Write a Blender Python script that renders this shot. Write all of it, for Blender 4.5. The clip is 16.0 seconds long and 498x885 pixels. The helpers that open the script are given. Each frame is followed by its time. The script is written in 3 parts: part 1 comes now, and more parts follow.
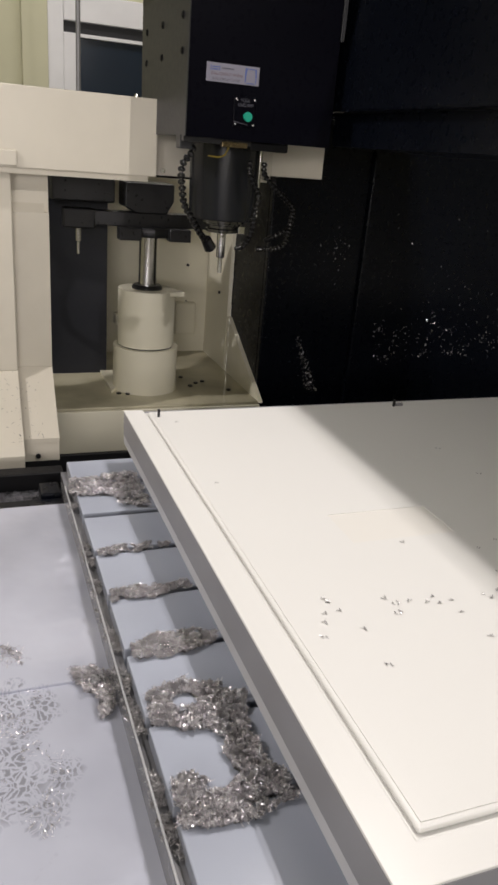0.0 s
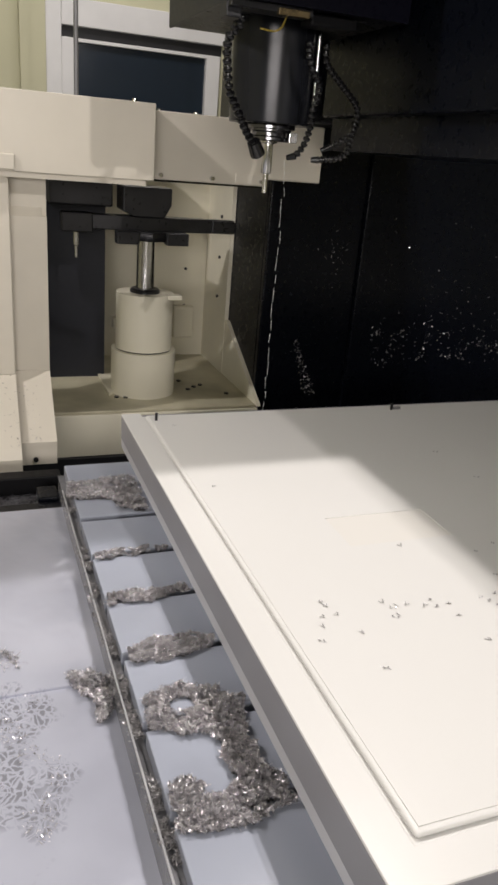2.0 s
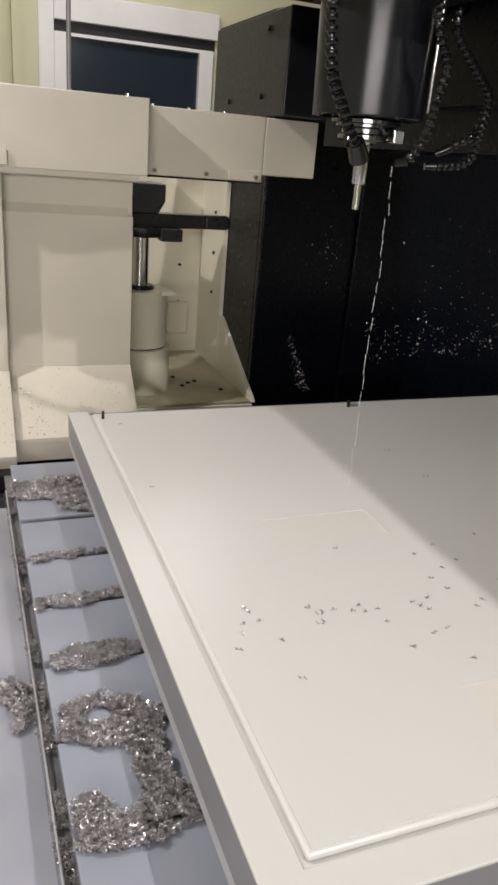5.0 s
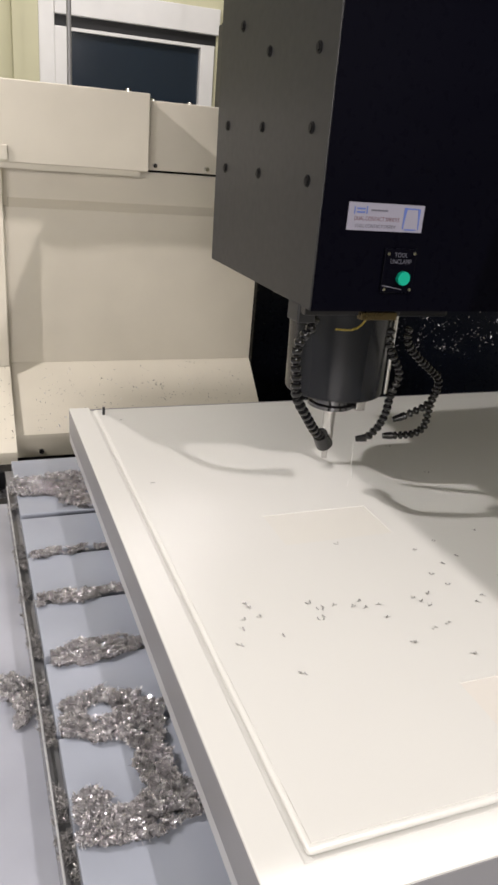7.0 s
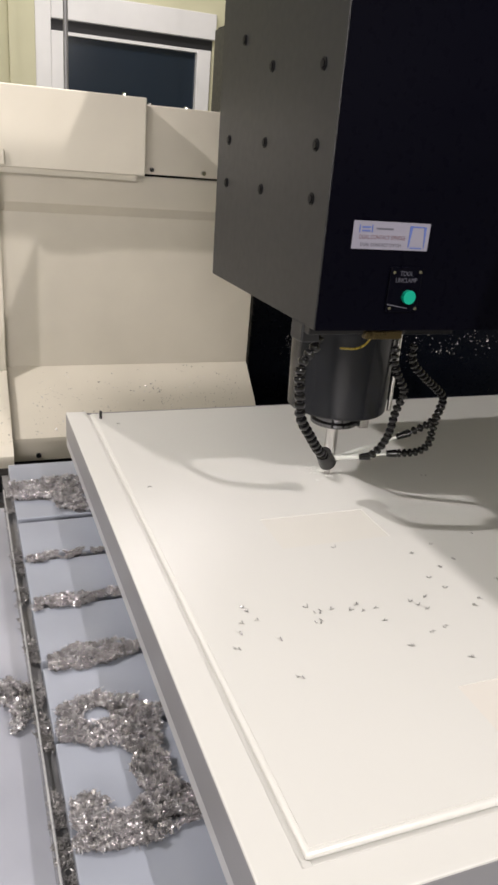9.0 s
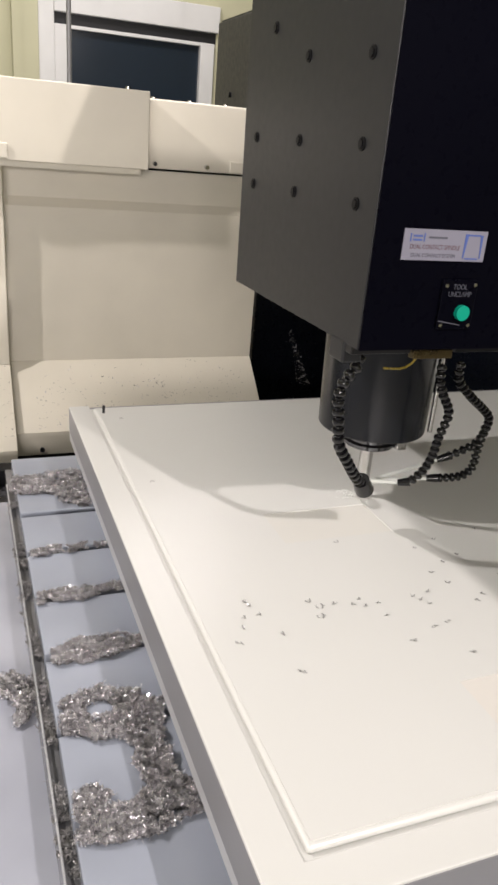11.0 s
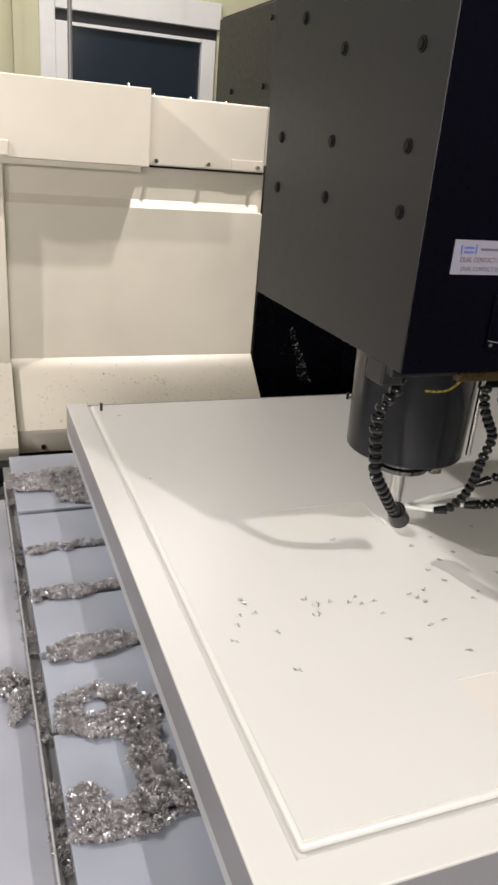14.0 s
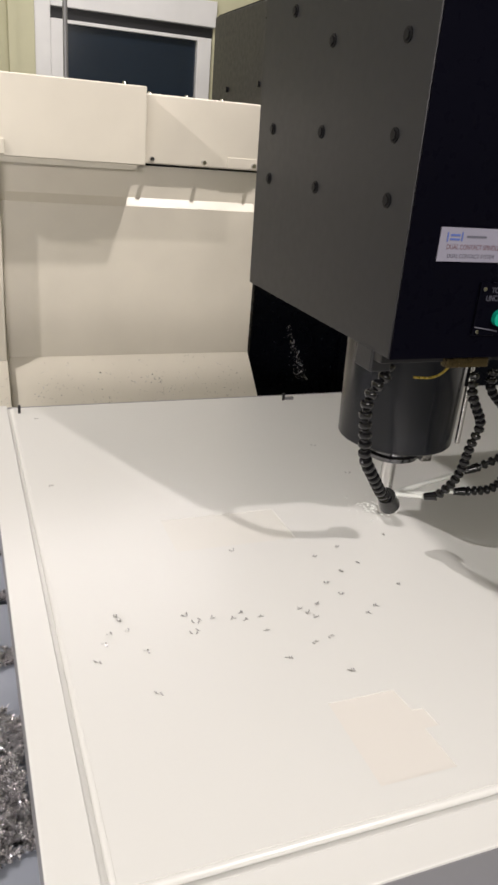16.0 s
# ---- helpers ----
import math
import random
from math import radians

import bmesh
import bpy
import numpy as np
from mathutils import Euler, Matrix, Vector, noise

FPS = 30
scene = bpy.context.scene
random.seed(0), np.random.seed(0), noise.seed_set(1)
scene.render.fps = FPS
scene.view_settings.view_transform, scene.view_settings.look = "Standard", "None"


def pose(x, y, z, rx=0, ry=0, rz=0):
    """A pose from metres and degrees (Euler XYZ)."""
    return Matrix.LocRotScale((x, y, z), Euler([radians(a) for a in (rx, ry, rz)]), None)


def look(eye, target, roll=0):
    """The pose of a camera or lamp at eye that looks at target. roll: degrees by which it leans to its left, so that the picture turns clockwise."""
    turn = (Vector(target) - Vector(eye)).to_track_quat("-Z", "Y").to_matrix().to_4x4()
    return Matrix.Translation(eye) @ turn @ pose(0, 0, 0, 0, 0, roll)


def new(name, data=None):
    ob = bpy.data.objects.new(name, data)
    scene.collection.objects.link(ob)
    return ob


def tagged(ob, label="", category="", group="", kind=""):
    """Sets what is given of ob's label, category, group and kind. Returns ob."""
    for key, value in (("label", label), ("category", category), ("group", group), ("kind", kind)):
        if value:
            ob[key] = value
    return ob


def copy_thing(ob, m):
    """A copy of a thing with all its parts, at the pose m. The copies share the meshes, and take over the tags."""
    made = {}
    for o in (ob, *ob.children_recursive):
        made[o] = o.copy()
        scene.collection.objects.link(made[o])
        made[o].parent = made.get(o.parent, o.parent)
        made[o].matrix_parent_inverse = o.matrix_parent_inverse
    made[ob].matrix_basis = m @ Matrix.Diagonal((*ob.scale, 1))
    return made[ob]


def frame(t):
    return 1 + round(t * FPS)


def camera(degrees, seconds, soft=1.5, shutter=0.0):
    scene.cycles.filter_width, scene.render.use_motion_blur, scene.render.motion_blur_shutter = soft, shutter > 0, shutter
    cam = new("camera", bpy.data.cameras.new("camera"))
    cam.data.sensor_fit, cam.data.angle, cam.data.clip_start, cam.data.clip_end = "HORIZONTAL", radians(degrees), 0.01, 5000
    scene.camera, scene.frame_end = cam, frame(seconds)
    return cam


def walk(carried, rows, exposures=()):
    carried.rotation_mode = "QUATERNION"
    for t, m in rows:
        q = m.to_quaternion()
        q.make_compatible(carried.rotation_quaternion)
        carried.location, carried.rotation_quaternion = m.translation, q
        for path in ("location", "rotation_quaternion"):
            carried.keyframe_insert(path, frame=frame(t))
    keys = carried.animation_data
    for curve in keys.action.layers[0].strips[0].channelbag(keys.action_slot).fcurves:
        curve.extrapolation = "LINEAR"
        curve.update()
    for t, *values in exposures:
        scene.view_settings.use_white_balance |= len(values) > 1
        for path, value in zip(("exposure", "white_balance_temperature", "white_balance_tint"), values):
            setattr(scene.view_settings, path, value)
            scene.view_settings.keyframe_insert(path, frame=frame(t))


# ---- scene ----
U = 0.15      # pitch of the table's slots, m; all plans below are in this unit
ZP = 0.98     # height of the workpiece's top above the shop floor


def at(x, y, z):
    return Vector((x * U, y * U, ZP + z * U))


# ---- camera ----
EYE = at(-2.268, -11.563, 4.199)
LENS = 37.41
# seconds, turn to the right, tilt down, lean (radians)
AIM = [
    (0, 0.3758, 0.3764, 0.0849), (0.5, 0.3738, 0.3787, 0.0853), (1, 0.3722, 0.3795, 0.0845),
    (1.5, 0.3748, 0.3753, 0.0844), (2, 0.3785, 0.3714, 0.0852), (2.5, 0.3831, 0.3702, 0.0860),
    (3, 0.3888, 0.3703, 0.0865), (3.5, 0.3888, 0.3734, 0.0875), (4, 0.3879, 0.3744, 0.0866),
    (6.5, 0.3870, 0.3809, 0.0857), (7, 0.3865, 0.3818, 0.0861), (7.5, 0.3873, 0.3790, 0.0862),
    (8, 0.3888, 0.3769, 0.0862), (8.5, 0.3890, 0.3768, 0.0861), (9, 0.3905, 0.3765, 0.0860),
    (11.5, 0.3858, 0.3860, 0.0862), (12, 0.3856, 0.3875, 0.0864), (12.5, 0.3857, 0.3902, 0.0859),
    (13, 0.3850, 0.3914, 0.0859), (13.5, 0.3850, 0.3890, 0.0864), (14, 0.3854, 0.3877, 0.0861),
    (14.5, 0.3865, 0.3851, 0.0858), (15, 0.3870, 0.3852, 0.0858), (15.5, 0.3876, 0.3868, 0.0849),
    (16, 0.3899, 0.3896, 0.0846),
]


def aim(yaw, tilt, lean):
    way = Vector((math.sin(yaw) * math.cos(tilt), math.cos(yaw) * math.cos(tilt), -math.sin(tilt)))
    return look(EYE, EYE + way, math.degrees(lean))


cam = camera(LENS, 16.0, soft=2.8)
walk(cam, [(t, aim(a, b, c)) for t, a, b, c in AIM], [(0, -0.63), (1, -0.63), (1.5, -0.60), (2.5, -0.58), (3.5, -0.50), (4.2, -0.46), (6.5, -0.03), (13, -0.02), (14.5, -0.06), (16, -0.14)])

# ---- light ----
world = bpy.data.worlds.new("world")
world.use_nodes = True
scene.world = world
world.node_tree.nodes["Background"].inputs[0].default_value = (1.0, 0.94, 0.85, 1)
world.node_tree.nodes["Background"].inputs[1].default_value = 0.02


def area_lamp(name, place, target, size, size_y, watts, colour=(1, 0.95, 0.87)):
    d = bpy.data.lights.new(name, "AREA")
    d.shape, d.size, d.size_y, d.energy, d.color = "RECTANGLE", size, size_y, watts, colour
    ob = new(name, d)
    ob.matrix_world = look(place, target)
    return ob


LAMP = (1.0, 0.928, 0.905)
area_lamp("work_lamp", at(5.4, -0.3, 17.0), at(1.5, -4, 0), 0.06, 0.06, 74, LAMP)
area_lamp("work_lamp", at(5.3, -16.0, 14.0), at(1, -4, 0), 0.035, 0.035, 43, LAMP)
area_lamp("work_lamp", at(-13.0, -0.7, 14.5), at(2.4, -3, 0), 0.06, 0.06, 66, LAMP)
# two unseen broad lamps, added to brighten the back wall, cabin and front faces
area_lamp("fill_light", (0.5, 3.2, 3.55), (0.5, 3.2, 0), 2.4, 0.6, 46, LAMP)
area_lamp("fill_light", (-1.6, -4.8, 2.05), (0.0, 0.0, 1.0), 2.4, 0.6, 122, LAMP)

# ---- materials ----


def mat(name, colour, rough=0.5, metal=0.0, vary=0.12, scale=6.0, bump=0.0, bump_scale=60.0, spec=0.5, coat=0.0, rough_vary=0.15, stain=None, detail=5, depth=0.002):
    m = bpy.data.materials.new(name)
    m.use_nodes = True
    nt = m.node_tree
    b = nt.nodes["Principled BSDF"]
    tc = nt.nodes.new("ShaderNodeTexCoord")
    big, fine = nt.nodes.new("ShaderNodeTexNoise"), nt.nodes.new("ShaderNodeTexNoise")
    big.inputs["Scale"].default_value, big.inputs["Detail"].default_value = scale, detail
    fine.inputs["Scale"].default_value, fine.inputs["Detail"].default_value = bump_scale, 4
    for n in (big, fine):
        nt.links.new(tc.outputs["Object"], n.inputs["Vector"])
    mix = nt.nodes.new("ShaderNodeMix")
    mix.data_type = "RGBA"
    c2 = stain or tuple(c * (1 - vary) for c in colour)
    mix.inputs[6].default_value, mix.inputs[7].default_value = (*colour, 1), (*c2, 1)
    ramp = nt.nodes.new("ShaderNodeMapRange")
    ramp.inputs["From Min"].default_value, ramp.inputs["From Max"].default_value = 0.35, 0.75
    nt.links.new(big.outputs["Fac"], ramp.inputs["Value"])
    nt.links.new(ramp.outputs["Result"], mix.inputs[0])
    nt.links.new(mix.outputs[2], b.inputs["Base Color"])
    r = nt.nodes.new("ShaderNodeMapRange")
    r.inputs["To Min"].default_value, r.inputs["To Max"].default_value = max(0.03, rough - rough_vary), min(1, rough + rough_vary)
    nt.links.new(fine.outputs["Fac"], r.inputs["Value"])
    nt.links.new(r.outputs["Result"], b.inputs["Roughness"])
    b.inputs["Metallic"].default_value = metal
    b.inputs["Specular IOR Level"].default_value = spec
    b.inputs["Coat Weight"].default_value = coat
    b.inputs["Coat Roughness"].default_value = 0.12
    if bump:
        bp = nt.nodes.new("ShaderNodeBump")
        bp.inputs["Strength"].default_value, bp.inputs["Distance"].default_value = bump, depth
        nt.links.new(fine.outputs["Fac"], bp.inputs["Height"])
        nt.links.new(bp.outputs["Normal"], b.inputs["Normal"])
    return m


# yellower cream for the cabin, lightened to make up for missing light inside
PALECREAM = mat("lifted_cream_enamel", (0.80, 0.765, 0.625), 0.38, vary=0.08, scale=5, bump_scale=30, rough_vary=0.1)
CREAM = mat("cream_paint", (0.71, 0.665, 0.565), 0.38, vary=0.15, scale=2.8, bump_scale=30, rough_vary=0.08)
NAVY = mat("navy_paint", (0.0019, 0.0019, 0.0044), 0.28, vary=0.2, scale=2, spec=0.05, rough_vary=0.03, detail=2)
WALLNAVY = mat("wet_navy_paint", (0.0024, 0.0033, 0.0062), 0.30, vary=0.4, scale=1.2, spec=0.16)
OILY = mat("oily_cream_paint", (0.62, 0.58, 0.43), 0.30, scale=4.0, rough_vary=0.03, stain=(0.26, 0.24, 0.155), detail=5)
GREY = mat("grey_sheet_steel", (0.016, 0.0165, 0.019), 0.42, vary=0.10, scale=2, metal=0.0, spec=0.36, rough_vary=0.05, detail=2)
DARK = mat("dark_steel", (0.035, 0.035, 0.038), 0.32, metal=0.6, vary=0.3, scale=9)
NOSE = mat("black_oxide_steel", (0.011, 0.012, 0.015), 0.24, spec=0.35, metal=0.1, vary=0.2, scale=3, rough_vary=0.02, detail=2)
RINGSTEEL = mat("dark_ring_steel", (0.16, 0.16, 0.17), 0.16, metal=0.95, vary=0.15, scale=12, rough_vary=0.05)
STEEL = mat("bright_steel", (0.62, 0.61, 0.60), 0.2, metal=1.0, vary=0.15, scale=20)
RUBBER = mat("black_plastic", (0.006, 0.006, 0.007), 0.13, vary=0.3, scale=40, rough_vary=0.05)
PLATE = mat("milled_plate", (0.650, 0.648, 0.622), 0.30, vary=0.008, scale=2.6, bump_scale=4, rough_vary=0.02, detail=2)
FLOODED = mat("wet_pocket_floor", (0.66, 0.648, 0.605), 0.34, vary=0.02, scale=2, bump_scale=6, rough_vary=0.05, detail=1.5)
POCKET = mat("milled_pocket_floor", (0.68, 0.653, 0.608), 0.36, vary=0.03, scale=2, bump_scale=6, rough_vary=0.05, detail=1.5)
SIDE = mat("grey_plate_side", (0.25, 0.248, 0.26), 0.45, metal=0.1, vary=0.12, scale=4, rough_vary=0.04, bump_scale=8, detail=1.5)
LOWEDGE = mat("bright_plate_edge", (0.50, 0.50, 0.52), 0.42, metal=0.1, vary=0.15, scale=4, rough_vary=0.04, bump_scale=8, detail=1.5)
TABLE = mat("wet_table_steel", (0.345, 0.372, 0.435), 0.20, metal=0.0, vary=0.22, scale=3, bump=0.0, bump_scale=12, rough_vary=0.08, detail=2)
SHEET = mat("wet_sheet_steel", (0.50, 0.52, 0.60), 0.17, metal=0.25, vary=0.45, scale=2.4, bump=0.9, bump_scale=3.5, rough_vary=0.06, detail=3, depth=0.014)


def stained(m, dark, cell, centre, reach):
    """Adds one patch of dried coolant, dark spots with pale lines between, to a material."""
    nt = m.node_tree
    b = nt.nodes["Principled BSDF"]
    tc = next(n for n in nt.nodes if n.type == "TEX_COORD")
    base = b.inputs["Base Color"].links[0].from_socket

    def node(kind, **values):
        n = nt.nodes.new(kind)
        for key, value in values.items():
            n.inputs[key].default_value = value
        return n

    def vector(kind, first, second):
        n = nt.nodes.new("ShaderNodeVectorMath")
        n.operation = kind
        nt.links.new(first, n.inputs[0])
        if isinstance(second, tuple):
            n.inputs[1].default_value = second
        else:
            nt.links.new(second, n.inputs[1])
        return n

    wobble = node("ShaderNodeTexNoise", Scale=30.0, Detail=4.0)
    nt.links.new(tc.outputs["Object"], wobble.inputs["Vector"])
    small = vector("MULTIPLY", wobble.outputs["Color"], (0.04, 0.04, 0.0))
    bent = vector("ADD", tc.outputs["Object"], small.outputs[0])
    net = node("ShaderNodeTexVoronoi", Scale=cell)
    net.feature = "DISTANCE_TO_EDGE"
    squeezed = vector("MULTIPLY", bent.outputs[0], (1.0, 0.65, 0.0))
    nt.links.new(squeezed.outputs[0], net.inputs["Vector"])
    spots = node("ShaderNodeMapRange", **{"From Min": 0.06, "From Max": 0.22})
    nt.links.new(net.outputs["Distance"], spots.inputs["Value"])
    ragged = node("ShaderNodeTexNoise", Scale=11.0, Detail=3.0)
    nt.links.new(tc.outputs["Object"], ragged.inputs["Vector"])
    off = vector("SUBTRACT", tc.outputs["Object"], centre)
    unit = vector("MULTIPLY", off.outputs[0], tuple(1 / r for r in reach))
    far = nt.nodes.new("ShaderNodeVectorMath")
    far.operation = "LENGTH"
    nt.links.new(unit.outputs[0], far.inputs[0])
    edge = nt.nodes.new("ShaderNodeMath")
    edge.operation = "MULTIPLY_ADD"
    edge.inputs[1].default_value = 3.2
    nt.links.new(ragged.outputs["Fac"], edge.inputs[0])
    nt.links.new(far.outputs["Value"], edge.inputs[2])
    patch = node("ShaderNodeMapRange", **{"From Min": 2.45, "From Max": 2.10, "To Max": 0.62})
    nt.links.new(edge.outputs[0], patch.inputs["Value"])
    both = nt.nodes.new("ShaderNodeMath")
    both.operation = "MULTIPLY"
    nt.links.new(patch.outputs["Result"], both.inputs[0])
    nt.links.new(spots.outputs["Result"], both.inputs[1])
    mix = nt.nodes.new("ShaderNodeMix")
    mix.data_type = "RGBA"
    mix.inputs[7].default_value = (*dark, 1)
    nt.links.new(both.outputs[0], mix.inputs[0])
    nt.links.new(base, mix.inputs[6])
    nt.links.new(mix.outputs[2], b.inputs["Base Color"])
    return m


stained(SHEET, (0.13, 0.13, 0.14), 120.0, (-0.135, -0.80, 0.0), (0.085, 0.20, 5.0))
LIP = mat("wet_gutter_lip", (0.42, 0.42, 0.43), 0.3, metal=0.1, vary=0.35, scale=14)
GUTTER = mat("wet_gutter_steel", (0.24, 0.24, 0.25), 0.2, metal=0.2, vary=0.5, scale=12, bump=0.2, bump_scale=40)
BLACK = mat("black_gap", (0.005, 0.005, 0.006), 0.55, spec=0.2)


def flecked(m, dark):
    """Each loose piece of a mesh takes its own shade between the colour and the dark one."""
    nt = m.node_tree
    b = nt.nodes["Principled BSDF"]
    base = b.inputs["Base Color"].links[0].from_socket
    geo, mix, power = nt.nodes.new("ShaderNodeNewGeometry"), nt.nodes.new("ShaderNodeMix"), nt.nodes.new("ShaderNodeMath")
    power.operation = "POWER"
    power.inputs[1].default_value = 2.4
    mix.data_type = "RGBA"
    mix.inputs[7].default_value = (*dark, 1)
    nt.links.new(geo.outputs["Random Per Island"], power.inputs[0])
    nt.links.new(power.outputs[0], mix.inputs[0])
    nt.links.new(base, mix.inputs[6])
    nt.links.new(mix.outputs[2], b.inputs["Base Color"])
    return m


CHIP = flecked(mat("aluminium_swarf", (0.80, 0.78, 0.80), 0.26, metal=0.75, vary=0.20, scale=40, rough_vary=0.12), (0.20, 0.195, 0.205))
DARKCHIP = mat("oily_swarf", (0.20, 0.20, 0.22), 0.35, metal=0.6, vary=0.4, scale=40)
WETCHIP = mat("wet_gutter_swarf", (0.36, 0.35, 0.35), 0.3, metal=0.5, vary=0.4, scale=40)
# dark colour that stands in for the shade between the curls
CHIPGAP = mat("dark_chip_gaps", (0.085, 0.083, 0.088), 0.3, metal=0.3, vary=0.6, scale=60, bump=0.3, bump_scale=160)
DULLCHIP = mat("wet_aluminium_chip", (0.46, 0.45, 0.45), 0.3, metal=0.4, vary=0.3, scale=60)
WATER = mat("coolant_jet", (0.75, 0.77, 0.74), 0.1, vary=0.05)
GREEN = mat("green_push_button", (0.0, 0.30, 0.20), 0.4, vary=0.05)
WHITE = mat("white_vinyl", (0.215, 0.21, 0.26), 0.4, vary=0.05)
BLUEINK = mat("blue_ink", (0.07, 0.11, 0.32), 0.5)
REDINK = mat("red_ink", (0.13, 0.075, 0.09), 0.5)
GREYINK = mat("grey_ink", (0.085, 0.085, 0.11), 0.5)
WALL = mat("pale_green_wall_paint", (0.60, 0.585, 0.41), 0.8, vary=0.08, scale=1.5)
FRAME = mat("white_window_frame", (0.78, 0.78, 0.78), 0.4, vary=0.06)
FLOOR = mat("grey_shop_floor", (0.22, 0.23, 0.22), 0.5, vary=0.3, scale=1.5)
CEIL = mat("white_ceiling_paint", (0.6, 0.6, 0.56), 0.85, vary=0.06)
GLASS = mat("dark_window_glass", (0.018, 0.028, 0.044), 0.12, vary=0.25, scale=0.8)
BRONZE = mat("oily_bronze", (0.10, 0.075, 0.035), 0.3, metal=0.8)
PIPE = mat("galvanised_pipe", (0.30, 0.30, 0.31), 0.4, metal=0.3, vary=0.2, scale=5)
MAGAZINE = mat("dull_navy_paint", (0.006, 0.0078, 0.0150), 0.5, vary=0.4, scale=3)
BEAMGREY = mat("dark_beam_paint", (0.012, 0.012, 0.016), 0.4, vary=0.2, scale=3)
YELLOW = mat("yellow_tube", (0.26, 0.19, 0.015), 0.4)

# ---- building blocks; plans in slot pitches ----


def part(name, bm, material, parent=None, label="", size=1.0):
    me = bpy.data.meshes.new(name)
    bmesh.ops.scale(bm, vec=(U * size,) * 3, verts=bm.verts)
    for e in bm.edges:
        e.smooth = len(e.link_faces) != 2 or e.calc_face_angle(0) < 0.65
    bm.to_mesh(me)
    bm.free()
    me.materials.append(material)
    ob = new(name, me)
    ob.parent = parent
    if label:
        tagged(ob, label)
    return ob


def thing(name, x, y, z, label, category, group="", kind=""):
    ob = new(name)
    ob.location = at(x, y, z)
    ob.empty_display_size = 0.05
    return tagged(ob, label, category, group, kind)


M = 1.0774   # the table lies deeper than the workpiece's own foot


def deep(x, y, z):
    return (-2.268 + (x + 2.268) * M, -11.563 + (y + 11.563) * M, 4.199 + (z - 4.199) * M)


NEAR = 0.94292   # the door and its housing hang close behind the table


def near(x, y, z):
    return (-2.268 + (x + 2.268) * NEAR, -11.563 + (y + 11.563) * NEAR, 4.199 + (z - 4.199) * NEAR)


def box(x0, x1, y0, y1, z0, z1, bevel=0.0, bm=None, seg=2):
    one = bmesh.new()
    bmesh.ops.create_cube(one, size=1)
    bmesh.ops.scale(one, vec=(x1 - x0, y1 - y0, z1 - z0), verts=one.verts)
    bmesh.ops.translate(one, vec=((x0 + x1) / 2, (y0 + y1) / 2, (z0 + z1) / 2), verts=one.verts)
    if bevel:
        bmesh.ops.bevel(one, geom=one.edges[:], offset=bevel, segments=seg, affect="EDGES", profile=0.5)
    if bm is None:
        return one
    return join(bm, one)


def join(bm, one):
    me = bpy.data.meshes.new("temporary")
    one.to_mesh(me)
    one.free()
    bm.from_mesh(me)
    bpy.data.meshes.remove(me)
    return bm


def prism(points, axis, lo, hi, bevel=0.0):
    """A straight bar of the given outline along an axis; the outline's two numbers are the other axes in order."""
    bm = bmesh.new()

    def put(p, d):
        v = {"x": (d, p[0], p[1]), "y": (p[0], d, p[1]), "z": (p[0], p[1], d)}[axis]
        return bm.verts.new(v)
    a, b = [put(p, lo) for p in points], [put(p, hi) for p in points]
    n = len(points)
    bm.faces.new(a)
    bm.faces.new(b[::-1])
    for i in range(n):
        bm.faces.new((a[(i + 1) % n], a[i], b[i], b[(i + 1) % n]))
    bmesh.ops.recalc_face_normals(bm, faces=bm.faces[:])
    if bevel:
        bmesh.ops.bevel(bm, geom=bm.edges[:], offset=bevel, segments=2, affect="EDGES", profile=0.5)
    return bm


def lathe(profile, x=0, y=0, z=0, n=40, smooth=True):
    """A turned part about the z axis: (radius, height) from the bottom up, closed at both ends."""
    bm = bmesh.new()
    rings = []
    for r, h in profile:
        rings.append([bm.verts.new((x + r * math.cos(2 * math.pi * i / n), y + r * math.sin(2 * math.pi * i / n), z + h)) for i in range(n)])
    for a, b in zip(rings, rings[1:]):
        for i in range(n):
            f = bm.faces.new((a[i], a[(i + 1) % n], b[(i + 1) % n], b[i]))
            f.smooth = smooth
    bm.faces.new(rings[0][::-1])
    bm.faces.new(rings[-1])
    return bm


def rod(p, q, r, n=12, r2=None):
    bm = bmesh.new()
    p, q = Vector(p), Vector(q)
    way = q - p
    bmesh.ops.create_cone(bm, cap_ends=True, segments=n, radius1=r, radius2=r if r2 is None else r2, depth=way.length)
    bmesh.ops.transform(bm, matrix=Matrix.Translation((p + q) / 2) @ way.to_track_quat("Z", "Y").to_matrix().to_4x4(), verts=bm.verts)
    for f in bm.faces:
        f.smooth = len(f.verts) == 4
    return bm


def smooth_path(points, n):
    """n points at even steps along a soft curve through the given points."""
    pts = [Vector(p) for p in points]
    pts = [pts[0] * 2 - pts[1]] + pts + [pts[-1] * 2 - pts[-2]]
    fine = []
    for a, b, c, d in zip(pts, pts[1:], pts[2:], pts[3:]):
        for i in range(20):
            t = i / 20
            fine.append(0.5 * (2 * b + (c - a) * t + (2 * a - 5 * b + 4 * c - d) * t * t + (3 * b - a - 3 * c + d) * t ** 3))
    fine.append(pts[-2])
    ds = [0]
    for a, b in zip(fine, fine[1:]):
        ds.append(ds[-1] + (b - a).length)
    out, j = [], 0
    for i in range(n):
        s = ds[-1] * i / (n - 1)
        while j < len(ds) - 2 and ds[j + 1] < s:
            j += 1
        k = (s - ds[j]) / max(1e-9, ds[j + 1] - ds[j])
        out.append(fine[j].lerp(fine[j + 1], k))
    return out


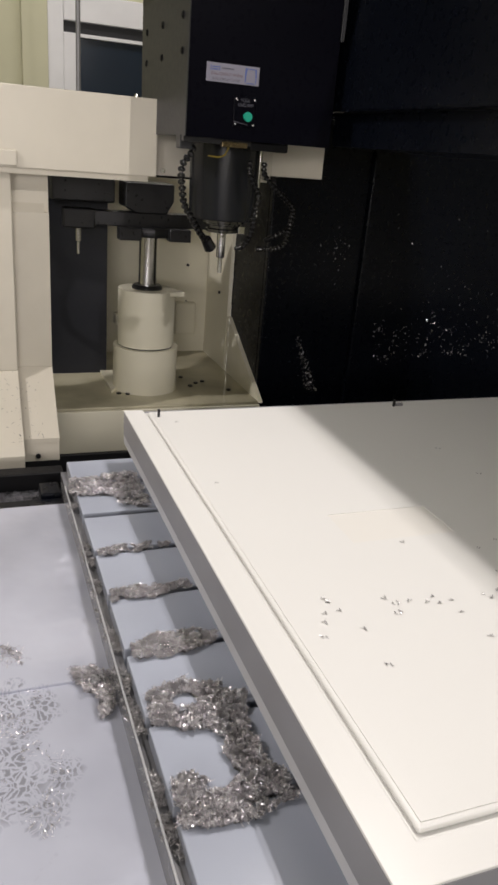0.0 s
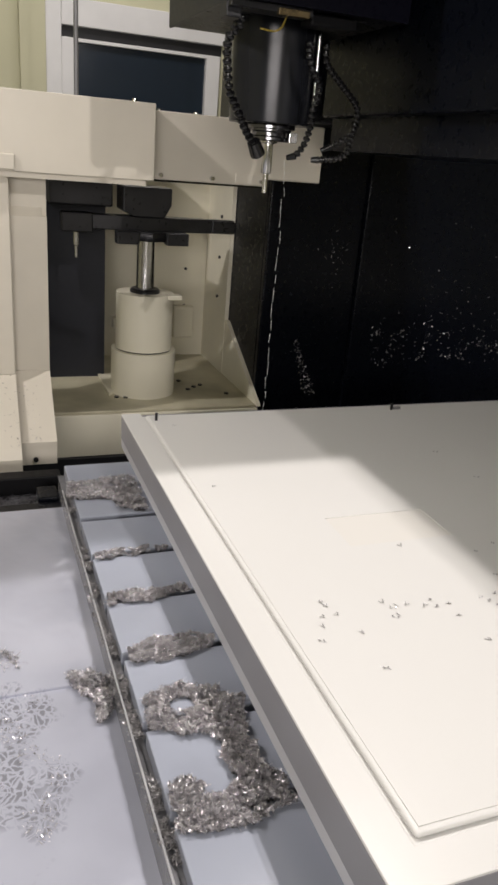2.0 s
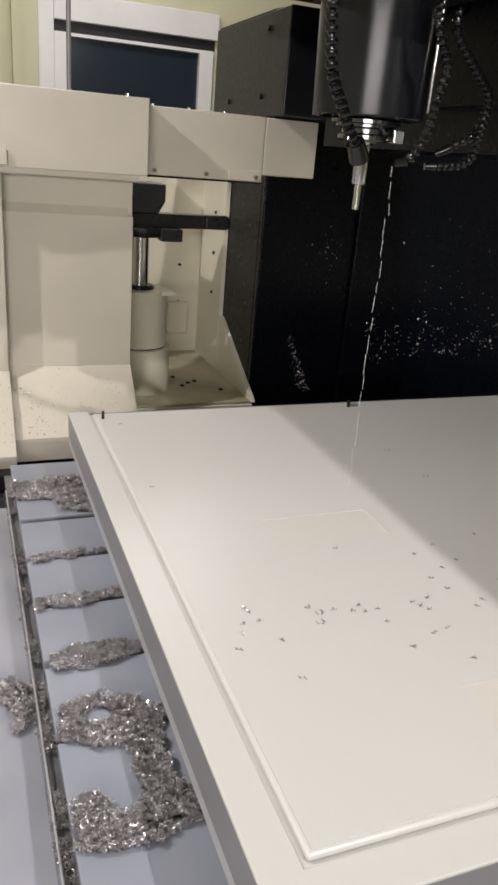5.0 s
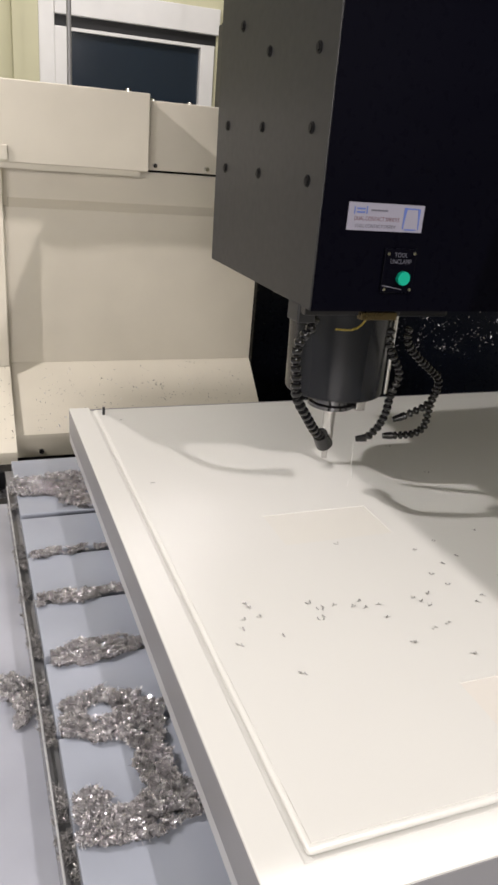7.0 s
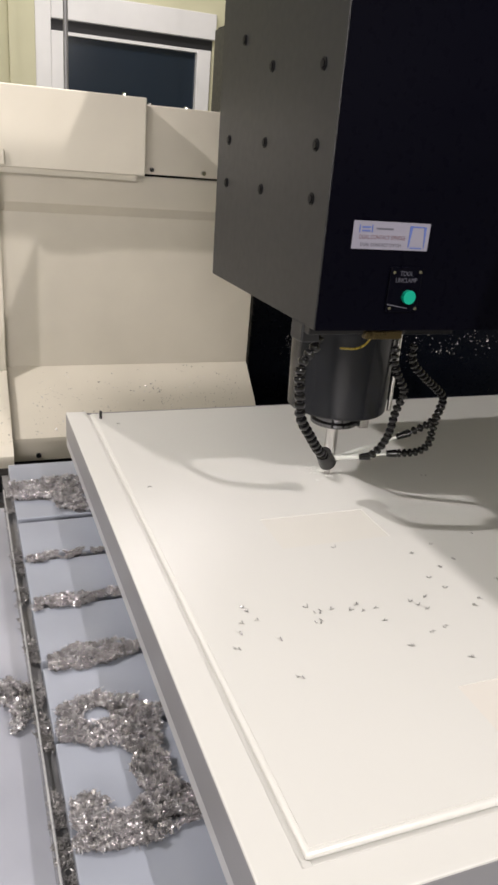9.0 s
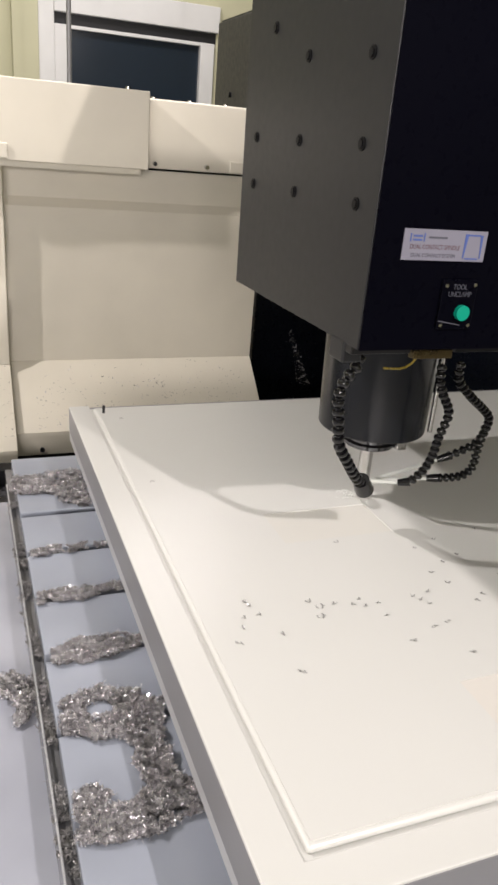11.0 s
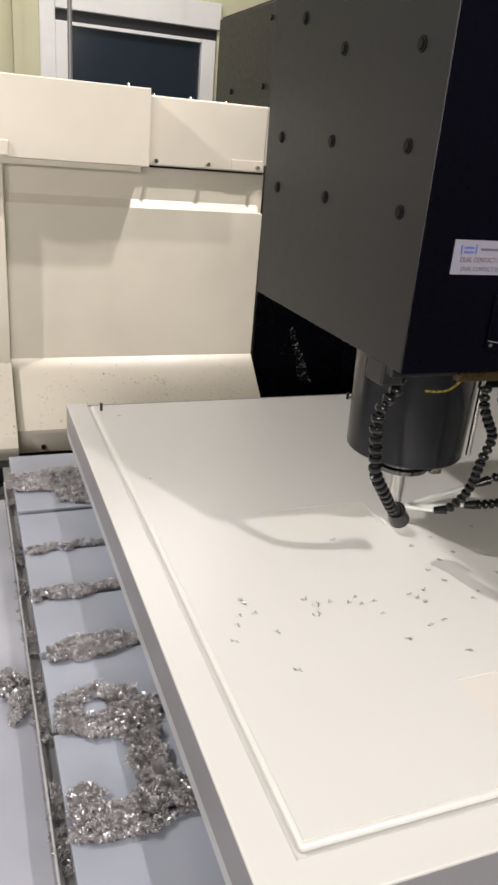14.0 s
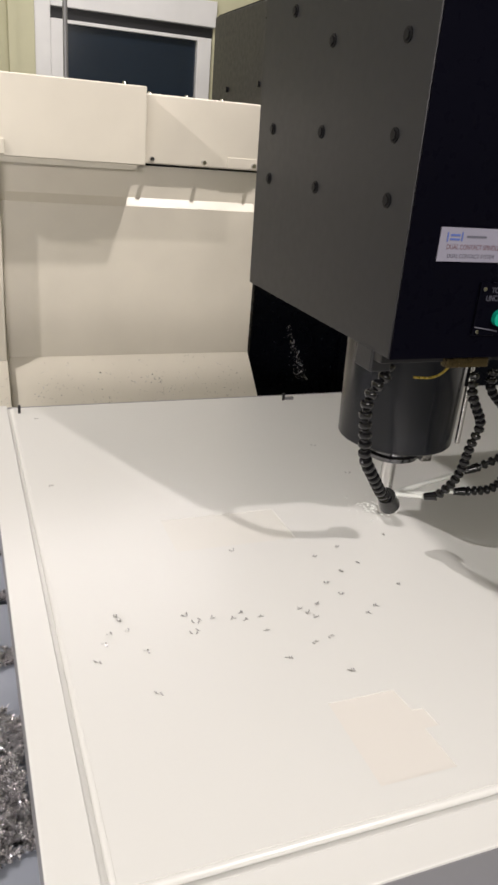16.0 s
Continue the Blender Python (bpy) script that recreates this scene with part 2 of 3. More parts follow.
def lettering(body, size, x, y, z, material, parent, wide=None):
    """Raised lettering that faces the machine's front."""
    cu = bpy.data.curves.new("lettering", "FONT")
    cu.body, cu.size, cu.extrude = body, size, 0.001
    ob = new("lettering", cu)
    bpy.context.view_layer.update()
    me = bpy.data.meshes.new_from_object(ob.evaluated_get(bpy.context.evaluated_depsgraph_get()))
    bpy.data.objects.remove(ob)
    bm = bmesh.new()
    bm.from_mesh(me)
    bpy.data.meshes.remove(me)
    if wide:
        span = max(v.co.x for v in bm.verts) - min(v.co.x for v in bm.verts)
        bmesh.ops.scale(bm, vec=(wide / span, 1, 1), verts=bm.verts)
    bmesh.ops.transform(bm, matrix=Matrix.Translation((x, y, z)) @ Matrix.Rotation(radians(90), 4, "X"), verts=bm.verts)
    return part("lettering", bm, material, parent)


def inside(p, poly):
    hit = False
    for (x1, y1), (x2, y2) in zip(poly, poly[1:] + poly[:1]):
        if (y1 > p[1]) != (y2 > p[1]) and p[0] < (x2 - x1) * (p[1] - y1) / (y2 - y1) + x1:
            hit = not hit
    return hit


def curls(spots, rng, long=(0.05, 0.13), wide=(0.010, 0.024), flat=0.5, strands=0.0):
    """One mesh of small curled metal shavings at the given places."""
    verts, faces = [], []
    for spot in spots:
        n, L, w = 5, rng.uniform(*long), rng.uniform(*wide)
        bend = rng.uniform(0.6, 4.6)
        lie = flat
        if strands and rng.random() < strands:
            # a long thin strand lying over the rest
            L, bend, lie = rng.uniform(0.08, 0.17), rng.uniform(0.5, 1.6), 0.12
        turn = Euler((rng.gauss(0, lie), rng.gauss(0, lie), rng.uniform(0, 6.28))).to_matrix()
        r = L / bend
        k = len(verts)
        for i in range(n):
            a = bend * (i / (n - 1) - 0.5)
            for side in (-1, 1):
                v = Vector((r * math.sin(a), side * w * 0.5 + 0.3 * w * i, r * (1 - math.cos(a)) * 0.7))
                verts.append(tuple((turn @ v + Vector(spot)) * U))
        faces += [(k + 2 * i, k + 2 * i + 1, k + 2 * i + 3, k + 2 * i + 2) for i in range(n - 1)]
    me = bpy.data.meshes.new("curls")
    me.from_pydata(verts, [], faces)
    return me


on_table, keyed = [], {}

# ---- the shop round the machine ----


def room():
    # pale green wall with a window, behind the machine
    w = thing("wall_north", 3, 30, -6.53, "pale green painted shop wall behind the machine", "wall", kind="structure")
    x0, x1, z0, z1 = 1.72 - 3, 10.82 - 3, 3.0 + 6.53, 10.2 + 6.53
    part("wall_panel", box(-30, x0, 0, 1, 0, 24), WALL, w)
    part("wall_panel", box(x1, 30, 0, 1, 0, 24), WALL, w)
    part("wall_panel", box(x0, x1, 0, 1, 0, z0), WALL, w)
    part("wall_panel", box(x0, x1, 0, 1, z1, 24), WALL, w)
    win = thing("window_1", 6.27, 30, 3.0, "white-framed window with dark blue panes at night", "window", kind="structure")
    a, b, h = 1.85 - 6.4, 10.95 - 6.4, 7.2
    part("window_frame", box(a, a + 0.86, -0.25, 0.4, 0, 7.55, 0.04), FRAME, win)
    part("window_frame", box(a + 0.86, a + 1.54, -0.25, 0.4, 0, 5.86, 0.04), FRAME, win)
    part("window_frame", box(b - 0.85, b - 0.1, -0.25, 0.4, 0, 5.86, 0.04), FRAME, win)
    part("window_frame", box(a + 0.86, b + 0.1, -0.32, 0.4, 6.36, 7.55, 0.04), FRAME, win)
    # dark strip that stands in for the shade inside the slot
    part("window_head", box(a + 0.86, b, -0.02, 0.4, 5.86, 6.36), GREY, win, "slot above the panes, its shade put into a dark grey strip")
    part("window_frame", box(a + 1.54, b - 0.85, -0.2, 0.4, 5.70, 5.86, 0.02), FRAME, win)
    part("window_frame", box(a + 1.54, b - 0.85, -0.2, 0.4, 0, 0.5, 0.04), FRAME, win)
    part("pane", box(a + 1.5, b - 0.8, 0.1, 0.2, 0.3, 5.8), GLASS, win)
    pier = thing("wall_pier", 1.22, 29.6, -6.53, "pale green wall pier beside the window", "wall", kind="structure")
    part("pier_face", box(-0.62, 0.60, 0, 0.4, 0, 24, 0.03), WALL, pier)
    pipe = thing("pipe", 1.96, 20, -6.53, "slim grey steel pipe standing behind the machine", "pipe")
    part("tube", rod((0, 0, 0), (0, 0, 21), 0.09), PIPE, pipe)
    part("foot_plate", box(-0.3, 0.3, -0.3, 0.3, 0, 0.08, 0.02), GREY, pipe)
    for name, dims in (("wall_south", (-30, 34, -40, -39, 0, 24)), ("wall_west", (-28, -27, -39, 30, 0, 24)), ("wall_east", (33, 34, -39, 30, 0, 24))):
        o = part(name, box(*dims), WALL)
        o.location = at(0, 0, -6.53)
        tagged(o, "plain pale green shop wall", "wall", kind="structure")
    o = part("floor", box(-30, 36, -41, 32, -1, 0), FLOOR)
    o.location = at(0, 0, -6.53)
    tagged(o, "worn grey concrete shop floor", "floor", kind="structure")
    o = part("ceiling", box(-30, 36, -41, 32, 17.5, 18.5), CEIL)
    o.location = at(0, 0, 0)
    tagged(o, "plain white shop ceiling", "ceiling", kind="structure")


room()

# ---- the machine: column, crossbeam, tool changer ----


def column():
    c = thing("machine_column", 4.35, 5.0, -6.53, "wet navy painted machine column with swarf stuck on it", "machine column")
    part("front_panel", box(0, 2.44, 0, 0.2, 0, 13.6, 0.03), WALLNAVY, c)
    part("front_panel", box(2.46, 16, -0.12, 0.2, 0, 13.6, 0.03), WALLNAVY, c)
    part("side_panel", box(0, 0.2, 0.2, 4, 0, 13.6, 0.02), WALLNAVY, c)
    part("top_panel", box(0, 16, 0.2, 4, 13.4, 13.6), WALLNAVY, c)
    rng = random.Random(4)
    spots = []
    for _ in range(150):
        u = rng.gauss(0, 0.45)
        spots.append((rng.uniform(3.0, 7.6), -0.14, 6.1 + abs(u) * 1.6 - 0.25 + rng.uniform(0, 0.3)))
    for _ in range(190):
        t = rng.random() ** 1.3
        spots.append((1.66 - 0.66 * t - abs(rng.gauss(0, 0.16)) * (1 - 0.6 * t), -0.02, 5.10 + 1.4 * t + rng.gauss(0, 0.05)))
    for _ in range(40):
        spots.append((1.85 + rng.gauss(0, 0.18), -0.02, 8.6 + rng.gauss(0, 0.28)))
    for _ in range(70):
        spots.append((rng.uniform(2.6, 7.5), -0.14, rng.uniform(6.2, 9.6)))
    me = curls(spots, rng, (0.018, 0.075), (0.009, 0.023), 1.2)
    me.materials.append(CHIP)
    o = new("stuck_swarf", me)
    o.parent = c
    tagged(o, "bright flecks of aluminium stuck on navy paint", kind="stuff")
    spots = []
    for _ in range(26):
        x, z = rng.uniform(2.8, 8.6), 5.95 + abs(rng.gauss(0, 0.55))
        spots += [(x + rng.gauss(0, 0.07), -0.15, z + rng.gauss(0, 0.09)) for _ in range(rng.randint(3, 9))]
    me = curls(spots, rng, (0.03, 0.11), (0.012, 0.03), 1.2)
    me.materials.append(CHIP)
    o = new("stuck_swarf", me)
    o.parent = c
    tagged(o, "bright flecks of aluminium stuck on navy paint", kind="stuff")


def crossbeam():
    c = thing("crossbeam", 3.95, 8.0, 4.95, "black crossbeam with grey end cover carrying the milling head", "crossbeam")
    part("beam_body", box(0.02, 3.3, -20, -6.1, 0, 1.93, 0.05), WALLNAVY, c)
    part("beam_neck", box(0.65, 3.3, -6.1, -4.6, 0.02, 1.91), WALLNAVY, c)
    part("end_cover", box(0.0, 3.3, -4.6, 0, -0.04, 1.93, 0.03), BEAMGREY, c)
    part("lower_way", box(0.3, 3.0, -20, -6, -0.55, 0.02), WALLNAVY, c)
    for y, z in ((-3.5, 1.62), (-3.3, 0.35), (-1.2, 0.3)):
        part("bolt", rod((0, y, z), (-0.05, y, z), 0.06, 10), DARK, c)


def changer():
    k = 1.0666   # the cabin lies a little behind the sliding door
    f = thing("tool_changer_cabin", 1.751, 4.56, -1.56, "cream painted tool changer cabin with an oily floor", "machine housing")
    part("cabin_floor", box(-4.0, 2.35, 0, 4.6, -0.25, 0, 0.02), OILY, f, "oily cream floor with dark spots", k)
    part("front_lip", box(-4.0, 2.35, -0.10, -0.02, -1.0, -0.05, 0.02), PALECREAM, f, "", k)
    # the shade under the cabin is put into this sheet's dark colour
    part("lower_skirt", box(-4.0, 2.35, -0.16, -0.02, -3.6, -1.0, 0.02), GREY, f, "skirt below the cabin, its shade put into a dark grey", k)
    part("back_wall", box(-0.55, 2.6, 4.5, 4.7, 0, 6.0), PALECREAM, f, "", k)
    part("side_wall", prism([(2.6, 0), (2.6, 5.4), (4.5, 5.4), (4.5, 0)], "x", 2.32, 2.42), PALECREAM, f, "", k)
    part("cheek", prism([(-0.05, -0.02), (0.0, 0.04), (2.5, 1.42), (2.6, 1.42), (2.6, -0.02)], "x", 2.33, 2.43), PALECREAM, f, "", k)
    part("magazine_cover", box(-2.6, -0.75, 2.6, 4.5, 0, 6.0), MAGAZINE, f, "navy tool magazine cover", k)
    part("gusset", prism([(-0.9, 1.0), (0.2, 2.6), (-0.9, 2.6)], "z", 0.0, 0.06), PALECREAM, f, "", k)
    part("switch_box", box(1.405, 1.968, 4.2, 4.5, 0.55, 1.42, 0.05), PALECREAM, f, "", k)
    part("switch_box", box(-0.25, -0.08, 4.2, 4.5, 0.80, 1.11, 0.03), PALECREAM, f, "", k)
    rng = random.Random(8)
    for x, y in ((-0.75, 0.9), (-0.55, 0.85), (-0.6, 1.1), (1.05, 1.3), (1.25, 1.5), (1.45, 1.62), (1.0, 2.0), (1.9, 0.9)):
        part("floor_bolt", rod((x, y, 0), (x, y, 0.03), 0.055, 10), DARK, f, "", k)
    for z in (1.9, 2.9, 3.9):
        part("wall_bolt", rod((2.32, 3.3, z), (2.28, 3.3, z), 0.04, 8), DARK, f, "", k)
        part("wall_bolt", rod((1.75, 4.5, z - 0.5), (1.75, 4.45, z - 0.5), 0.04, 8), DARK, f, "", k)
    # housing of the door's rail
    b = thing("door_rail_housing", 0, 3.3, 3.58, "cream sheet-metal rail housing above the tool changer door", "machine housing")
    part("housing_left", box(-4.5, 1.205, 0, 0.62, 0, 1.38, 0.02), CREAM, b)
    part("housing_return", box(-4.5, 1.05, 0.06, 0.5, -0.10, 0.0, 0.0), CREAM, b)
    part("housing_right", box(1.07, 4.003, 0.55, 1.7, 0.0175, 1.368, 0.03), CREAM, b, "", NEAR)
    part("housing_end", box(4.005, 5.283, 0.56, 1.7, 0.1675, 1.363, 0.03), CREAM, b, "", NEAR)
    # black strip standing in for the dark gap between housing and door
    part("gap_strip", box(1.063, 3.983, 0.58, 0.66, -0.0225, 0.0175, 0), RUBBER, b, "black strip painted in for the dark gap under the housing", NEAR)
    part("tab", box(3.223, 3.963, 0.535, 0.56, 0.0375, 0.2575, 0.01), CREAM, b, "", NEAR)
    for i in range(3):
        x = 1.523 + i * 1.15
        part("bolt", rod((x, 0.56, 0.1175), (x, 0.43, 0.1175), 0.045, 10), STEEL, b, "", NEAR)
        part("bolt", rod((1.503 + i * 0.79, 0.7, 1.3475), (1.503 + i * 0.79, 0.7, 1.4075), 0.05, 10), STEEL, b, "", NEAR)
    part("bolt", rod((0.85, 0.3, 1.37), (0.85, 0.3, 1.44), 0.05, 10), STEEL, b)
    part("bracket", box(-2.2, -1.38, -0.05, 0, 0.03, 0.30, 0.02), CREAM, b)
    # tool change arm on its turned post
    a = thing("tool_change_arm", 1.70, 6.05, -1.56, "dark steel tool change arm on a cream turned post", "tool changer")
    part("post_base", lathe([(0.74, 0), (0.74, 1.03)], n=56), PALECREAM, a, "", k)
    part("seam", lathe([(0.625, 1.03), (0.625, 1.06)], n=48), DARK, a, "dark oily seam", k)
    part("post_sleeve", lathe([(0.645, 1.06), (0.645, 2.33)], n=56), PALECREAM, a, "", k)
    part("stop_tab", box(0.42, 0.74, -0.5, -0.2, 2.24, 2.34, 0.01), PALECREAM, a, "", k)
    part("collar", lathe([(0.34, 2.3), (0.34, 2.38), (0.30, 2.42)]), DARK, a, "", k)
    part("shaft", lathe([(0.2, 2.4), (0.2, 3.7)]), STEEL, a, "bright steel shaft", k)
    part("arm_bar", prism([(-1.75, -0.12), (-0.6, -0.22), (0.7, -0.22), (1.5, -0.12), (2.0, -0.1), (2.0, 0.1), (1.5, 0.12), (0.7, 0.22), (-0.6, 0.22), (-1.75, 0.12)], "z", 3.68, 3.98, 0.02), DARK, a, "", k)
    part("hub", lathe([(0.60, 3.50), (0.62, 3.53), (0.62, 3.66), (0.60, 3.69)], n=8), DARK, a, "", k)
    for x in (-0.52, 0.56):
        part("hub_pad", box(x - 0.24, x + 0.24, -0.62, -0.30, 3.44, 3.70, 0.02), DARK, a, "", k)
    part("drive_box", prism([(-0.6, 4.1), (-0.6, 4.6), (0.45, 4.6), (0.45, 4.25), (0.3, 3.98), (-0.35, 3.98)], "y", -0.4, 0.4, 0.03), DARK, a, "", k)
    part("gripper", box(-1.85, -1.2, -0.2, 0.2, 3.6, 4.0, 0.03), DARK, a, "", k)
    part("gripper", box(1.45, 2.0, -0.18, 0.18, 3.70, 3.96, 0.03), DARK, a, "", k)
    part("held_tool", lathe([(0.03, 3.05), (0.03, 3.3), (0.055, 3.32), (0.055, 3.6)], -1.53, 0), STEEL, a, "", k)
    part("gear_case", box(-2.1, -0.8, -0.3, 1.2, 4.15, 4.7, 0.04), DARK, a, "", k)


def lamp_hood():
    h = thing("lamp_hood", 5.4, -0.3, 17.2, "black sheet-metal work lamp hood hung from the ceiling", "lamp hood", "work lamp hoods")
    part("top_plate", box(-3.4, 3.4, -0.5, 1.36, 0.0, 0.04), DARK, h)
    part("stem", rod((0, 0, 0.04), (0, 0, 0.3), 0.05), DARK, h)
    v = thing("lamp_hood", 5.3, -16.0, 14.2, "black flat work lamp hood hung from the ceiling", "lamp hood", "work lamp hoods")
    part("top_plate", box(-0.8, 0.8, -0.4, 1.04, 0.0, 0.04), DARK, v)
    part("stem", rod((0, 0, 0.04), (0, 0, 3.3), 0.05), DARK, v)


def saddle():
    s = thing("head_saddle", 4.3, 1.2, 6.92, "dark saddle sliding along the crossbeam", "machine saddle")
    part("saddle_block", box(-0.48, 2.8, 0.3, 6.4, 0, 0.68, 0.03), WALLNAVY, s)
    # two unseen plates, added to keep the upper work lamp off workpiece and door
    part("shading_roof", box(-4.9, 2.6, -0.45, 7.0, 0.68, 0.75), WALLNAVY, s)
    part("shading_extension", box(-3.0, 2.6, 7.0, 8.24, 0.68, 0.75), WALLNAVY, s)
    keyed[s] = "saddle"


column()
crossbeam()
lamp_hood()
saddle()
changer()


def door():
    # origin: the closing edge, at the fold
    d = thing("tool_changer_door", *near(-0.69, 4.9, -0.62), "cream sliding sheet-metal door with a sloped foot", "sliding door")
    w = 5.62
    part("door_panel", box(-w, 0, -0.12, 0.12, 0, 3.30, 0.01), CREAM, d, "", NEAR)
    part("door_rib", prism([(0, 3.47), (-0.12, 3.30), (0, 3.30)], "x", -w + 0.1, -0.10), CREAM, d, "", NEAR)
    part("door_top", box(-w, 0, 0.0, 0.12, 3.30, 4.15), CREAM, d, "", NEAR)
    part("door_slope", prism([(0.12, 0), (-0.12, 0), (-1.40, -1.21), (-1.40, -1.30), (0.12, -0.1)], "x", -w, 0), CREAM, d, "", NEAR)
    part("door_foot", box(-w, 0, -1.39, -1.33, -1.73, -1.29, 0.012), CREAM, d, "", NEAR)
    for x in (-0.45, -2.8, -5.1):
        part("bolt", rod((x, -1.40, -1.60), (x, -1.44, -1.60), 0.055, 12), DARK, d, "", NEAR)
    rng = random.Random(12)
    spots = []
    for _ in range(420):
        v = rng.random() ** 0.6
        spots.append((-rng.uniform(0.3, 5.2), -0.12 - 1.28 * v, -1.21 * v + 0.012))
    me = curls([tuple(c * NEAR for c in p) for p in spots], rng, (0.03, 0.07), (0.008, 0.016), 0.4)
    me.materials.append(CHIP)
    o = new("door_swarf", me)
    o.parent = d
    tagged(o, "fine swarf on the door's sloped foot", kind="stuff")
    keyed[d] = "door"


door()


def jamb():
    j = thing("door_jamb", *near(-1.44, 4.5, -0.62), "cream sheet-metal jamb beside the tool changer door", "machine housing")
    part("jamb_panel", box(-3, 0, 0, 0.25, 0.0, 4.15, 0.02), CREAM, j, "", NEAR)
    part("jamb_slope", prism([(0.25, 0), (0, 0), (-1.32, -1.22), (-1.32, -1.32), (0.25, -0.12)], "x", -3, 0), CREAM, j, "", NEAR)
    part("jamb_foot", box(-3, 0, -1.45, -1.325, -2.05, -1.40, 0.0), CREAM, j, "", NEAR)
    part("jamb_foot_top", prism([(-1.45, -1.40), (-1.32, -1.40), (-1.32, -1.21)], "x", -3, 0), CREAM, j, "", NEAR)
    part("bolt", rod((-0.38, -1.45, -1.95), (-0.38, -1.49, -1.95), 0.05, 12), DARK, j, "", NEAR)
    rng = random.Random(17)
    spots = []
    for _ in range(46):
        v = rng.random()
        spots.append((-0.04 - 0.55 * rng.random() ** 2.2, -1.32 * v, -1.22 * v + 0.012))
    me = curls([tuple(c * NEAR for c in p) for p in spots], rng, (0.02, 0.09), (0.004, 0.010), 0.15)
    me.materials.append(DARK)
    o = new("scuff_marks", me)
    o.parent = j
    tagged(o, "dark scuffs and paint chips on the jamb's edge", kind="stuff")


jamb()

# ---- table, way cover, workpiece ----


def table():
    t = thing("machine_table", *deep(-0.97, -0.66, -0.58), "blue-grey steel machine table with slots full of swarf", "machine table")
    last = 0.0
    for k in range(9):
        y = 0.866 + k
        part("table_land", box(-0.055, 17, -(y - 0.06), -last, -0.3, 0, 0.012), TABLE, t, "", M)
        last = y + 0.06
    part("table_body", box(-0.045, 17, -9.6, -0.02, -2.6, -0.3), TABLE, t, "", M)
    part("coolant_gutter", box(-0.155, -0.056, -9.6, -0.05, -0.62, -0.15), GUTTER, t, "", M)
    part("gutter_wall", box(-0.176, -0.154, -9.6, -0.75, -0.62, -0.082), GUTTER, t, "", M)
    part("gutter_lip", box(-0.176, -0.156, -9.6, -0.75, -0.082, -0.058, 0.009), LIP, t, "", M)
    on_table.append(t)
    c = thing("way_cover", *deep(-1.28, -1.40, -0.95), "wet grey sheet-steel way cover beside the table", "way cover")
    part("cover_sheet", box(-9, 0.155, -4.0, 0, -0.08, 0.02, 0.01), SHEET, c, "", M)
    part("cover_sheet", box(-9, 0.155, -8.6, -3.97, -0.12, -0.01, 0.01), SHEET, c, "", M)
    on_table.append(c)
    g = thing("rear_guard", *deep(-1.0, -0.2, -2.2), "black guard channel behind the table full of fine chips", "guard")
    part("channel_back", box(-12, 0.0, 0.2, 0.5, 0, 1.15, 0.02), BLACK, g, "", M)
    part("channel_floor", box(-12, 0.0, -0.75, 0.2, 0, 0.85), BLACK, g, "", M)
    part("channel_front", box(-12, -0.12, -1.0, -0.75, 0, 1.15, 0.02), WALLNAVY, g, "", M)
    part("stop_block", box(-0.45, -0.14, -0.74, -0.30, 0.85, 1.22, 0.03), WALLNAVY, g, "", M)
    b = thing("machine_bed", 3.0, -4.5, -6.53, "dark machine bed under the table", "machine bed")
    part("bed_body", box(-9, 12, -3.5, 3.4, 0, 2.6, 0.05), WALLNAVY, b)


